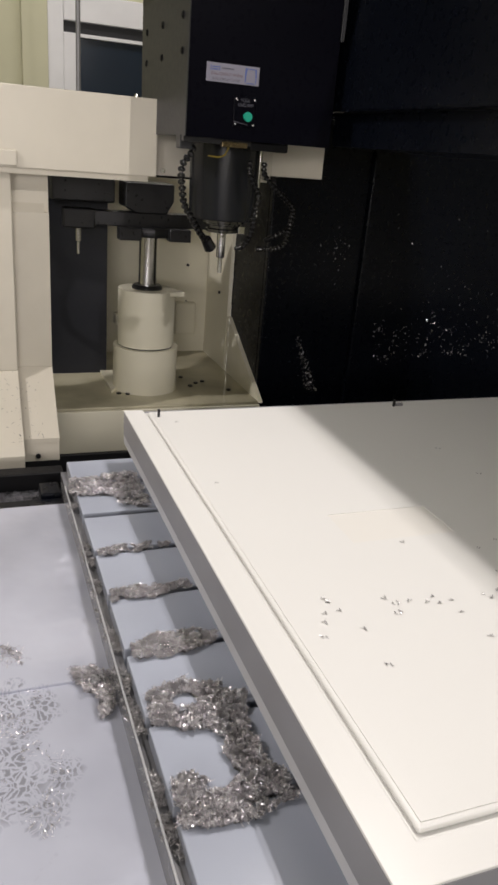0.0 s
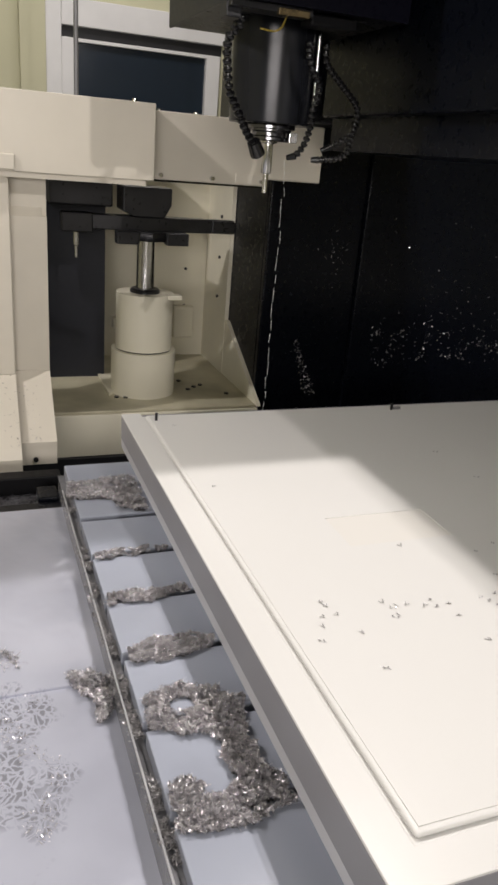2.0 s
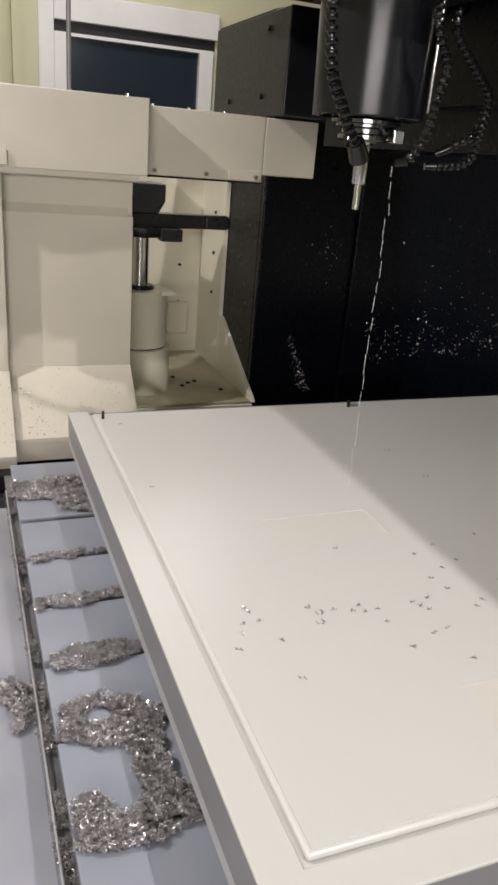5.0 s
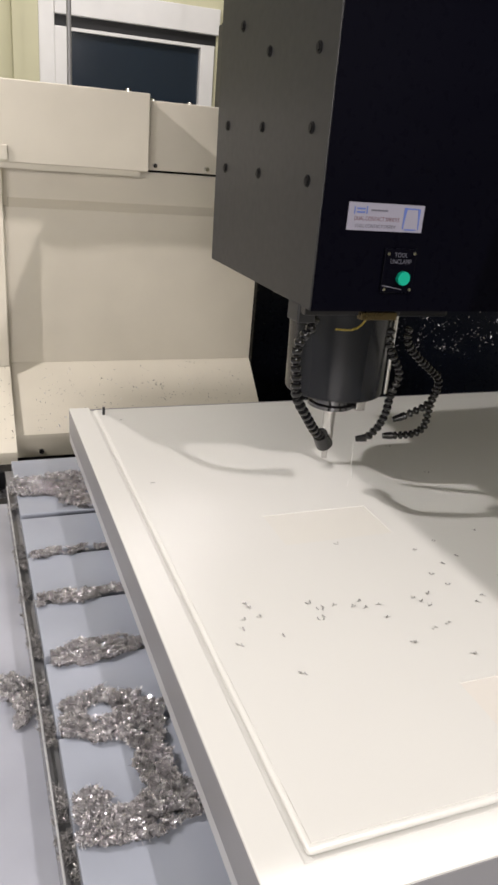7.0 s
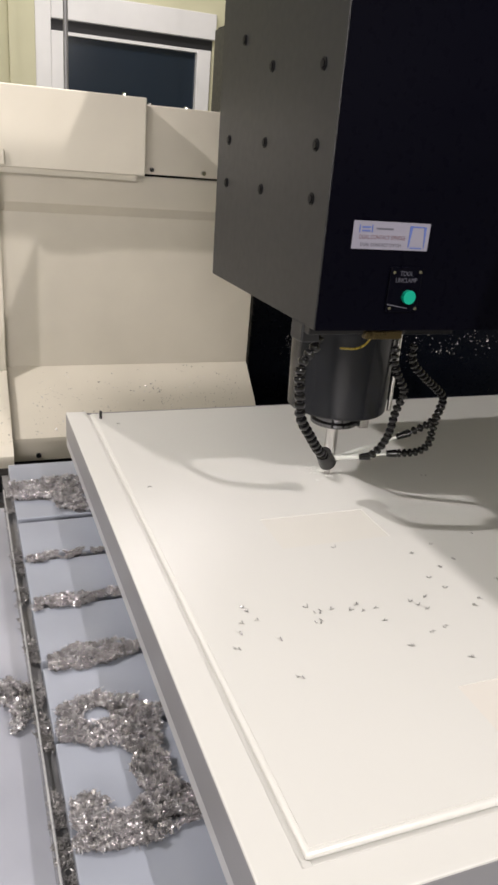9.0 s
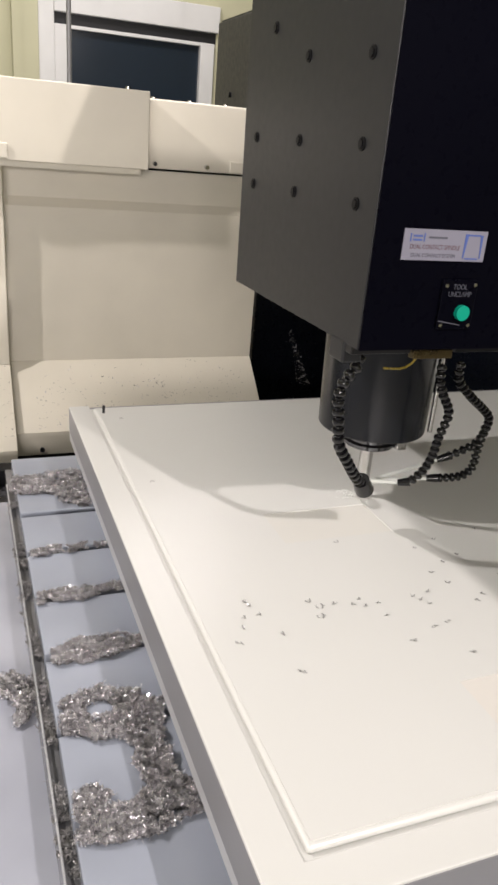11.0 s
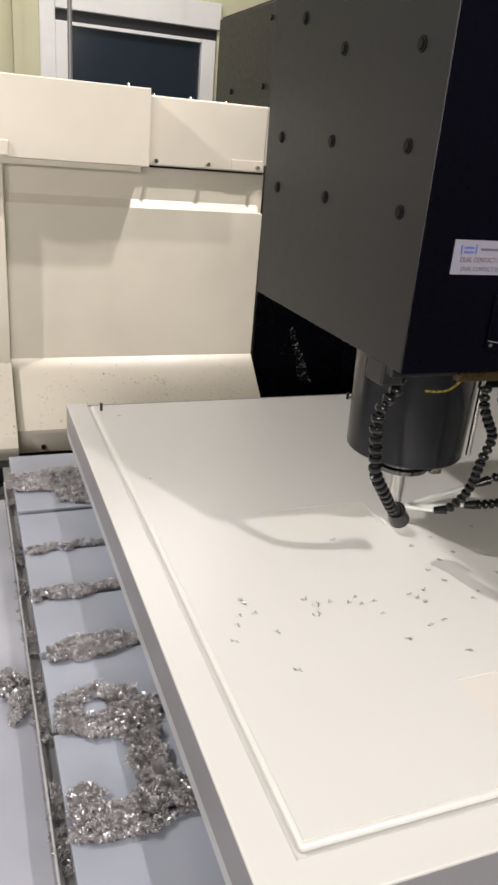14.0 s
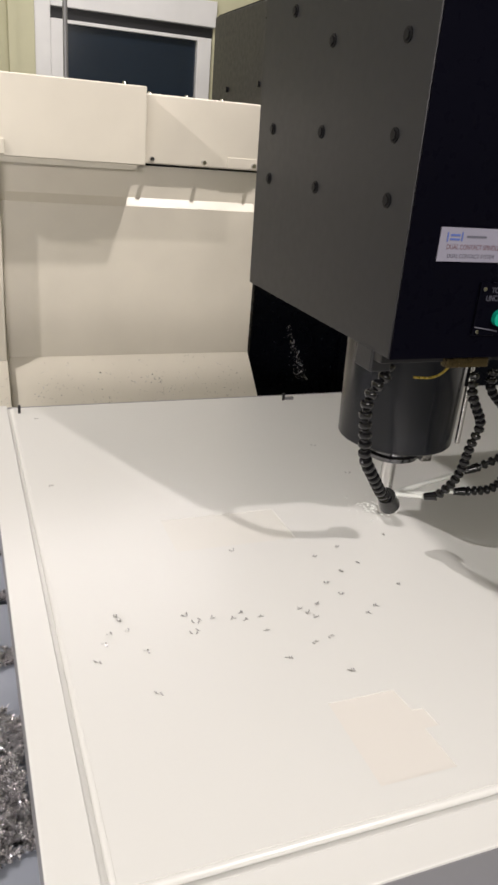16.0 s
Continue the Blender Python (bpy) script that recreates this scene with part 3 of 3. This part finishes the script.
def plate():
    p = thing("workpiece", 0, 0, -0.58, "thick cream-white milled plate with a grooved rim on the table", "workpiece")
    h, X, Y = 0.58, 15.0, -8.98
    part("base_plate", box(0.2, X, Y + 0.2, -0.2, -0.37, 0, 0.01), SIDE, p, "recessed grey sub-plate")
    # sides in a darker grey than the top, with a lighter strip along the bottom
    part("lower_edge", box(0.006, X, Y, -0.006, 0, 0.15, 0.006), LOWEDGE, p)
    part("plate_body", box(0, X, Y, 0, 0.15, h - 0.03, 0.006), SIDE, p, "grey plate side, darker than the top")
    part("rim", prism([(0, Y), (X, Y), (X, -8.665), (0.322, -8.665), (0.322, 0), (0, 0)], "z", h - 0.03, h, 0.010), PLATE, p)
    part("groove_floor", box(0.323, 0.40, -8.665, -0.1, h - 0.03, h - 0.026), PLATE, p)
    part("groove_floor", box(0.401, X, -8.665, -8.58, h - 0.03, h - 0.026), PLATE, p)
    part("panel", box(0.362, X, -8.622, -0.2, h - 0.03, h + 0.035, 0.032, seg=4), PLATE, p, "raised milled panel")
    # skin of the panel, left out over the two pockets
    lo, hi, W = h + 0.030, h + 0.044, X - 0.05
    notch = [(2.93, -7.50), (2.96, -7.75), (3.06, -7.76), (3.08, -7.96), (2.95, -7.96), (2.97, -8.36)]
    for x0, x1, y0, y1 in ((0.405, W, -4.25, -0.25), (0.405, 1.75, -4.97, -4.25), (3.15, W, -4.97, -4.25), (0.405, W, -7.50, -4.97), (0.405, 2.32, -8.36, -7.50), (0.405, W, -8.575, -8.36)):
        part("panel_skin", box(x0, x1, y0, y1, lo, hi), PLATE, p)
    part("panel_skin", prism(notch + [(W, -8.36), (W, -7.50)], "z", lo, hi), PLATE, p)
    for x in (0.48, 4.90, 9.3):
        part("locating_pin", box(x - 0.02, x + 0.02, -0.50, -0.46, h, h + 0.17, 0.004), DARK, p, "dark upright locating pin at the plate's edge")
    part("pin_block", box(4.95, 5.10, -0.48, -0.42, h, h + 0.09, 0.01), SIDE, p)
    part("milled_pocket", box(1.75, 3.15, -4.97, -4.25, lo, h + 0.0360), FLOODED, p, "shallow milled pocket floor")
    part("milled_pocket", prism([(2.32, -7.50)] + notch + [(2.32, -8.36)], "z", lo, h + 0.0360), POCKET, p, "shallow milled pocket floor")
    on_table.append(p)


def pile(poly, n, high, seed, holes=(), z=-0.58, long=(0.018, 0.07), name="swarf_pile", label="pile of bright curled aluminium swarf on the table", clump=-9.0, bed=True, metal=None):
    rng = random.Random(seed)
    xs, ys = [p[0] for p in poly], [p[1] for p in poly]
    cx, cy = sum(xs) / len(xs), sum(ys) / len(ys)

    def height(p):
        w = 0.07 * noise.noise(Vector((p[0] * 5, p[1] * 8, seed))) + 0.035 * noise.noise(Vector((p[0] * 31, p[1] * 31, seed)))
        q = (p[0] + w, p[1] + w)
        if not inside(q, poly) or any((p[0] - a) ** 2 + (p[1] - b) ** 2 < r * r * (1 + 6 * w) for a, b, r in holes):
            return None
        if noise.noise(Vector((p[0] * 3, p[1] * 2.2, seed + 3))) < clump:
            return None
        if noise.noise(Vector((p[0] * 6, p[1] * 10, seed + 11))) < -0.36:
            return None
        lump = 0.3 + 0.7 * max(0, noise.noise(Vector((p[0] * 5, p[1] * 5, seed + 7))) + 0.5) + 0.55 * noise.noise(Vector((p[0] * 17, p[1] * 17, seed)))
        return 0.85 * high * max(0.08, lump)
    spots = []
    while len(spots) < n:
        p = (rng.uniform(min(xs) - 0.03, max(xs) + 0.03), rng.uniform(min(ys) - 0.03, max(ys) + 0.03))
        top = height(p)
        if top is not None:
            spots.append((p[0] - cx, p[1] - cy, 0.006 + top * (1 - 0.5 * rng.random() ** 2)))
    me = curls(spots, rng, (1.1 * long[0], 1.2 * long[1]), (0.0035, 0.0085), 0.5, 0.012)
    me.materials.append(metal or CHIP)
    if bed:
        # bed under the loose curls, coloured dark for the shade in their gaps
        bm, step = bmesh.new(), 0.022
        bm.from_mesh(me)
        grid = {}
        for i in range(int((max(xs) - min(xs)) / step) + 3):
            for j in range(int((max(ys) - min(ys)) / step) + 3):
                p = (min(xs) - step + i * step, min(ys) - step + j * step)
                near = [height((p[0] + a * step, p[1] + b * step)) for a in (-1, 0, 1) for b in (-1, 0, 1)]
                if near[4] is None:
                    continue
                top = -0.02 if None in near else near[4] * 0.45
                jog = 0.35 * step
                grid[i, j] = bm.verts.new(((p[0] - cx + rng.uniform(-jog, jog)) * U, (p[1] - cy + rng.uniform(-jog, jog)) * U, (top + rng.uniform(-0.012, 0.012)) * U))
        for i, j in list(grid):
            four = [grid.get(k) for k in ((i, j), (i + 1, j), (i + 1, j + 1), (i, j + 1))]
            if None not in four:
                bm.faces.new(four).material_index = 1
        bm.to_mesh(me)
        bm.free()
    me.materials.append(CHIPGAP)
    o = new(name, me)
    o.location = at(*deep(cx, cy, z))
    tagged(o, label, "swarf", kind="stuff")
    on_table.append(o)
    return o


def swarf():
    pile([(-1.10, -1.34), (-0.55, -1.30), (-0.05, -1.30), (-0.03, -1.9), (-0.06, -2.55), (-0.45, -2.35), (-0.52, -2.05), (-1.16, -1.88)], 11025, 0.09, 21)
    pile([(-1.02, -3.47), (-0.55, -3.44), (-0.04, -3.49), (-0.04, -3.56), (-0.5, -3.62), (-1.0, -3.63)], 3411, 0.05, 22)
    pile([(-1.03, -4.42), (-0.55, -4.40), (-0.04, -4.44), (-0.05, -4.58), (-0.45, -4.62), (-1.03, -4.66)], 6036, 0.06, 23)
    pile([(-1.0, -5.44), (-0.7, -5.36), (-0.3, -5.32), (-0.03, -5.45), (-0.05, -5.58), (-0.45, -5.72), (-1.0, -5.68)], 8400, 0.075, 24)
    pile([(-1.02, -6.22), (-0.80, -6.14), (-0.55, -6.08), (-0.25, -6.25), (-0.04, -6.42), (-0.10, -6.60), (-0.16, -7.02), (-0.40, -7.05), (-0.46, -6.84), (-1.02, -6.64)], 15749, 0.10, 25, ((-0.66, -6.37, 0.13),))
    pile([(-1.02, -7.26), (-0.84, -7.24), (-0.72, -7.34), (-0.80, -7.44), (-0.62, -7.46), (-0.42, -7.36), (-0.48, -7.0), (-0.14, -6.98), (-0.12, -7.25), (-0.03, -7.42), (-0.02, -7.72),
          (-0.30, -7.70), (-0.45, -7.84), (-0.75, -7.80), (-1.05, -7.72), (-1.04, -7.5)], 21000, 0.11, 26)
    pile([(-1.16, -1.5), (-1.02, -1.5), (-1.02, -8.6), (-1.16, -8.6)], 3600, 0.09, 27, (), -0.72, (0.02, 0.08), "gutter_swarf", "wet swarf caught along the coolant gutter", 0.10, False, WETCHIP)
    pile([(-1.55, -5.25), (-1.30, -5.20), (-1.14, -5.35), (-1.17, -5.95), (-1.33, -6.02), (-1.36, -5.66), (-1.5, -5.55)], 2600, 0.13, 28, (), -0.96, (0.02, 0.08), "cover_swarf", "wet swarf washed up on the way cover")
    pile([(-2.7, -4.45), (-2.1, -4.72), (-1.6, -5.05), (-1.4, -5.2), (-1.45, -5.3), (-1.8, -5.12), (-2.3, -4.95), (-2.8, -4.8)], 1100, 0.035, 29, (), -0.95, (0.02, 0.06), "cover_swarf", "wet swarf washed up on the way cover", 0.0, False)
    pile([(-2.4, -5.2), (-1.9, -5.3), (-1.65, -6.3), (-1.9, -7.4), (-2.5, -7.0)], 350, 0.015, 30, (), -0.95, (0.015, 0.05), "cover_swarf", "wet swarf washed up on the way cover", 0.1, False)
    pile([(-3.2, -0.95), (-1.12, -0.95), (-1.12, -0.15), (-3.2, -0.15)], 6000, 0.10, 31, (), -1.33, (0.02, 0.06), "guard_swarf", "fine dark swarf filling the guard channel", metal=DARKCHIP)
    on_table.pop()
    rng = random.Random(40)
    spots = [(0.89, -5.95), (0.91, -6.02), (0.96, -6.18), (0.8, -6.19), (0.72, -6.32), (1.05, -6.5), (0.63, -6.54), (1.03, -7.04), (2.36, -5.09), (1.54, -6.1),
             (1.6, -6.2), (1.54, -6.35), (1.76, -6.19), (1.94, -6.25), (2.06, -6.16), (2.07, -6.28), (2.21, -6.28), (2.19, -6.49), (3.19, -5.4), (3.53, -5.27),
             (3.36, -5.74), (3.62, -5.63), (3.09, -5.9), (3.15, -6.12), (2.81, -6.22), (2.66, -6.33), (2.74, -6.42), (2.64, -6.26), (2.74, -6.73), (2.56, -6.77),
             (2.23, -6.9), (2.69, -7.19), (3.37, -6.4), (3.24, -6.49), (3.8, -6.1), (4.18, -5.13), (0.625, -3.115), (0.68, -0.78), (4.54, -2.5), (4.6, -3.49)]
    first = None
    for i, (x, y) in enumerate(spots):
        place = at(x, y, 0.049)
        turn = Matrix.Translation(place) @ Matrix.Rotation(rng.uniform(0, 6.28), 4, "Z")
        if i % 2 == 0:
            me = curls([(rng.uniform(-0.03, 0.03), rng.uniform(-0.016, 0.016), 0.003) for _ in range(4 if i % 2 else 3)], rng, (0.03, 0.055), (0.010, 0.020), 0.22)
            me.materials.append(DULLCHIP)
            ob = tagged(new("metal_chip", me), "small curled aluminium chip lying on the plate", "metal chip", "chips on the plate")
            ob.matrix_basis = turn
            first = ob
        else:
            ob = copy_thing(first, turn)
        on_table.append(ob)


table()
plate()
swarf()

# ---- the milling head ----


def hose(parent, points, n, r=0.085):
    """A string of ball-and-socket hose links under one parent."""
    pts = smooth_path(points, n)
    for i, (a, b) in enumerate(zip(pts, pts[1:])):
        way = (b - a)
        L = way.length
        bm = lathe([(r * 0.50, -0.52 * L), (r * 0.52, -0.34 * L), (r * 0.92, -0.26 * L), (r, -0.05 * L), (r * 0.93, 0.15 * L), (r * 0.68, 0.34 * L), (r * 0.50, 0.42 * L)], n=14)
        bmesh.ops.transform(bm, matrix=Matrix.Translation((a + b) / 2) @ way.to_track_quat("Z", "Y").to_matrix().to_4x4(), verts=bm.verts)
        part("hose_link", bm, RUBBER, parent)


def head():
    h = thing("milling_head", 1.18, 1.2, 1.87, "navy and grey milling head with spindle and coolant hoses", "milling head")
    # grey side plate and navy front
    part("head_body", box(0.03, 2.62, 0.03, 3.45, 2.50, 5.7, 0.02), NAVY, h)
    part("side_cover", prism([(0.0, 2.48), (3.46, 2.48), (3.60, 5.9), (3.60, 6.25), (0.0, 5.72)], "x", -0.01, 0.05, 0.01), GREY, h)
    part("head_slide", box(2.62, 2.75, 0.5, 3.2, 2.9, 5.6), WALLNAVY, h)
    part("front_cover", box(0.0, 2.62, -0.02, 0.06, 2.48, 5.72, 0.0), NAVY, h)
    for y, z in ((2.725, 5.423), (1.764, 5.079), (3.083, 4.286), (1.809, 4.28), (0.409, 4.283), (3.081, 3.754), (1.822, 3.759), (0.386, 3.768), (0.42, 5.02)):
        bm = rod((-0.01, y, z), (-0.02, y, z), 0.062, 16)
        join(bm, rod((-0.02, y, z), (-0.035, y, z), 0.042, 6))
        part("cap_screw", bm, BLACK, h)
    nx, ny = 1.25, 1.58
    part("spindle_nose", lathe([(0.60, 1.05), (0.655, 1.055), (0.665, 1.07)], nx, ny, n=56, smooth=False), NOSE, h)
    part("spindle_sleeve", lathe([(0.665, 1.07), (0.685, 1.85), (0.70, 2.5)], nx, ny, n=64), NOSE, h)
    part("clamp_ring", lathe([(0.30, 0.80), (0.325, 0.815), (0.325, 0.86), (0.28, 0.88), (0.28, 0.93), (0.36, 0.95), (0.36, 1.06)], nx, ny), RINGSTEEL, h)
    part("spindle_face", lathe([(0.18, 0.84), (0.22, 0.85), (0.22, 0.88)], nx, ny), STEEL, h)
    part("tool_holder", lathe([(0.070, 0.30), (0.085, 0.32), (0.085, 0.76), (0.15, 0.78), (0.15, 0.85)], nx, ny), STEEL, h)
    part("end_mill", lathe([(0.042, 0.0), (0.045, 0.41)], nx, ny, n=16), STEEL, h)
    part("drive_key", box(nx + 0.24, nx + 0.38, ny - 0.3, ny - 0.16, 0.80, 0.95, 0.01), STEEL, h)
    part("hose_block", box(-0.02, 0.20, 0.25, 0.55, 2.28, 2.5, 0.02), GREY, h)
    part("guide_pin", lathe([(0.026, 1.14), (0.03, 1.16), (0.03, 2.46)], 1.735, 1.02, n=14), STEEL, h, "bright steel guide pin beside the spindle")
    part("flange", lathe([(0.40, 0.98), (0.42, 0.99), (0.42, 1.03), (0.40, 1.05)], nx, ny), RINGSTEEL, h)
    part("manifold", box(0.0, 1.2, 0.12, 0.5, 2.40, 2.49, 0.01), DARK, h)
    part("manifold", box(1.25, 1.98, 0.3, 0.7, 2.34, 2.49, 0.03), BLACK, h)
    part("fitting", box(0.66, 1.12, 0.05, 0.15, 2.36, 2.45, 0.01), BRONZE, h, "oily bronze fitting")
    tube = smooth_path([(0.50, 0.3, 2.20), (0.70, 0.3, 2.19), (0.80, 0.28, 2.24), (0.83, 0.2, 2.36)], 8)
    bm = bmesh.new()
    for a, b in zip(tube, tube[1:]):
        join(bm, rod(a, b, 0.012, 8))
    part("air_tube", bm, YELLOW, h, "thin yellow air tube")
    hose(h, [(0.24, 0.36, 2.34), (0.208, 0.326, 2.206), (0.067, 0.303, 2.074), (0.032, 0.301, 1.895), (0.062, 0.298, 1.663), (0.115, 0.323, 1.379), (0.304, 0.419, 1.117), (0.518, 0.559, 0.85), (0.668, 0.659, 0.726)], 20, 0.067)
    part("nozzle", rod((0.65, 0.65, 0.76), (0.77, 0.74, 0.59), 0.098, 14, 0.115), RUBBER, h)
    hose(h, [(1.36, 0.5, 2.16), (1.334, 0.459, 1.982), (1.433, 0.463, 1.788), (1.576, 0.508, 1.57), (1.522, 0.539, 1.302), (1.531, 0.61, 1.012), (1.502, 0.694, 0.789), (1.414, 0.787, 0.611)], 21, 0.057)
    hose(h, [(1.66, 0.58, 2.16), (1.68, 0.6, 1.95), (1.92, 0.65, 1.73), (2.25, 0.75, 1.50), (2.40, 0.8, 1.36), (2.44, 0.9, 1.10), (2.36, 0.95, 0.95), (2.2, 1.0, 0.85), (2.08, 1.05, 0.77)], 24, 0.057)
    hose(h, [(2.42, 0.85, 1.25), (2.392, 0.864, 1.023), (2.322, 0.812, 0.851), (2.308, 0.801, 0.731), (2.151, 0.794, 0.621), (1.859, 0.87, 0.582)], 15, 0.057)
    part("nozzle", rod((1.414, 0.787, 0.611), (1.3, 0.863, 0.573), 0.055, 12, 0.04), RUBBER, h)
    part("nozzle", rod((2.10, 1.05, 0.78), (1.98, 1.10, 0.72), 0.055, 12, 0.04), RUBBER, h)
    part("nozzle", rod((1.859, 0.87, 0.582), (1.734, 0.908, 0.573), 0.055, 12, 0.04), RUBBER, h)
    # thin broken stream that drips from one nozzle
    rng = random.Random(3)
    bm, z = bmesh.new(), 0.55
    while z > -3.7:
        L = rng.uniform(0.08, 0.26)
        x = 1.290 + 0.012 * math.sin(z * 9) + rng.gauss(0, 0.006)
        join(bm, rod((x, 0.863, z), (x + rng.gauss(0, 0.006), 0.863, z - L), 0.0024, 6, 0.0036))
        z -= L + rng.uniform(0.01, 0.07)
    keyed[part("coolant_stream", bm, WATER, h, "thin broken stream of coolant")] = "stream"
    for tip in ((1.3, 0.863, 0.573), (1.98, 1.10, 0.72), (1.734, 0.908, 0.573)):
        keyed[part("coolant_jet", rod(tip, (1.29, 1.50, 0.30), 0.022, 10, 0.030), WATER, h, "white jet of coolant")] = "jet"
    bm = bmesh.new()
    for _ in range(70):
        d, a = abs(rng.gauss(0, 0.22)), rng.uniform(0, 6.28)
        r = rng.uniform(0.004, 0.013)
        one = bmesh.new()
        bmesh.ops.create_icosphere(one, subdivisions=1, radius=r)
        bmesh.ops.scale(one, vec=(1.6, 1.6, 0.6), verts=one.verts)
        bmesh.ops.translate(one, vec=(nx - 0.12 + d * math.cos(a), ny + d * math.sin(a), 0.045 + max(0, 0.10 - d * 0.3) * rng.random()), verts=one.verts)
        join(bm, one)
    spray = part("coolant_spray", bm, WATER, h)
    keyed[tagged(spray, "white coolant spray at the cutter", kind="stuff")] = "jet"
    # maker's sticker and push button on the front cover
    lab = part("sticker", box(0.295, 1.205, -0.030, -0.018, 3.335, 3.615), WHITE, h, "white and blue maker's sticker")
    for x0, x1, z0, z1 in ((0.362, 0.374, 3.50, 3.575), (0.395, 0.49, 3.545, 3.562), (0.395, 0.49, 3.51, 3.527), (0.506, 0.518, 3.505, 3.58), (0.985, 1.13, 3.355, 3.368)):
        part("print_bar", box(x0, x1, -0.034, -0.030, z0, z1), BLUEINK, lab)
    part("print_bar", prism([(0.958, 3.585), (0.995, 3.585), (0.978, 3.45), (0.970, 3.365), (0.958, 3.365)], "y", -0.034, -0.030), BLUEINK, lab)
    part("print_bar", prism([(1.158, 3.578), (1.128, 3.578), (1.142, 3.45), (1.148, 3.365), (1.158, 3.365)], "y", -0.034, -0.030), BLUEINK, lab)
    part("print_bar", box(0.996, 1.127, -0.034, -0.030, 3.568, 3.582), BLUEINK, lab)
    part("print_bar", box(0.56, 0.76, -0.034, -0.030, 3.535, 3.552), GREYINK, lab)
    lettering("DUAL CONTACT SPINDLE", 0.06, 0.37, -0.032, 3.437, REDINK, lab, 0.54)
    lettering("DUAL CONTACT SYSTEM", 0.05, 0.39, -0.032, 3.365, GREYINK, lab, 0.48)
    bp = part("button_plate", box(0.79, 1.19, -0.05, -0.02, 2.69, 3.165, 0.01), NAVY, h, "black button plate with clear film over it")
    lettering("TOOL", 0.07, 0.91, -0.052, 3.075, GREYINK, bp, 0.16)
    lettering("UNCLAMP", 0.07, 0.865, -0.052, 3.005, GREYINK, bp, 0.26)
    part("film_edge", rod((0.80, -0.055, 2.77), (1.05, -0.06, 2.73), 0.006, 6), GREYINK, bp)
    for x, z in ((0.83, 3.11), (1.15, 3.12), (0.83, 2.73), (1.15, 2.73)):
        part("screw", rod((x, -0.05, z), (x, -0.065, z), 0.018, 8), STEEL, bp)
    part("push_button", rod((1.04, -0.05, 2.855), (1.04, -0.10, 2.855), 0.074, 24), GREEN, h, "green push button")
    part("guide_strip", box(2.60, 2.68, -0.06, -0.02, 4.15, 5.8, 0.01), GREY, h)
    keyed[h] = "head"


head()


def motions():
    table_rows = [(0, 0.0), (2.05, -0.005), (2.5, -0.172), (3, -0.356), (3.5, -0.534), (4, -0.706), (4.2, -0.765), (4.4, -0.782), (9.2, -0.777),
                  (11.3, -0.785), (11.45, -0.845), (15.1, -0.835), (15.2, -0.87), (15.5, -1.285), (16, -2.038)]
    for ob in on_table:
        x, y, z = ob.location
        walk(ob, [(t, Matrix.Translation((x + s * U, y, z))) for t, s in table_rows])
    head_rows = [
        (0, 1.202, 1.867), (0.5, 0.777, 2.239), (1, -0.014, 2.853), (1.5, -0.729, 3.465),
        (2, -1.045, 3.632), (2.5, -1.753, 3.613), (3, -2.531, 3.600), (3.5, -3.337, 3.636),
        (4, -4.146, 3.618), (4.2, -4.450, 3.620), (4.35, -4.490, 3.620), (5.1, -4.490, 3.620),
        (5.3, -4.490, 3.300), (6.3, -4.486, 1.100), (6.5, -4.484, 0.658), (7, -4.494, 0.143),
        (7.5, -4.497, -0.013), (8, -4.521, -0.032), (8.5, -4.512, -0.039), (8.8, -4.530, -0.030),
        (9, -4.716, 0.023), (9.2, -5.030, 0.000), (9.5, -5.500, 0.000), (9.7, -5.600, 0.000),
        (11.2, -5.620, 0.000), (11.35, -5.720, 0.030), (11.5, -5.863, 0.031), (12, -5.875, -0.014),
        (12.5, -5.871, -0.027), (13, -5.882, 0.033), (13.1, -5.910, 0.035), (13.2, -6.030, 0.037),
        (13.4, -6.330, 0.037), (13.5, -6.358, 0.037), (14, -6.374, -0.017), (14.5, -6.376, -0.029),
        (15, -6.375, 0.039), (15.5, -6.308, 0.050), (16, -6.211, 0.044),
    ]
    door_rows = [(0, -0.69), (3.9, -0.69), (4.05, -0.5), (4.2, -0.2), (6.3, 3.72), (6.55, 4.18), (16, 4.2)]
    for ob, what in keyed.items():
        if what == "head":
            walk(ob, [(t, Matrix.Translation(at(1.18, y, z))) for t, y, z in head_rows])
        if what == "saddle":
            walk(ob, [(t, Matrix.Translation(at(4.3, y, 6.92))) for t, y, z in head_rows])
        if what == "jet":
            jets = [(0, 3.4), (7.55, 3.4), (7.65, 0), (16, 0)]
            walk(ob, [(t, Matrix.Translation((0, 0, z * U))) for t, z in jets])
        if what == "stream":
            walk(ob, [(t, Matrix.Translation((0, 0, z * U))) for t, z in [(0, 0), (7.55, 0), (7.68, 6.2), (16, 6.2)]])
        if what == "door":
            walk(ob, [(t, Matrix.Translation(at(*near(x, 4.9, -0.62)))) for t, x in door_rows])


motions()
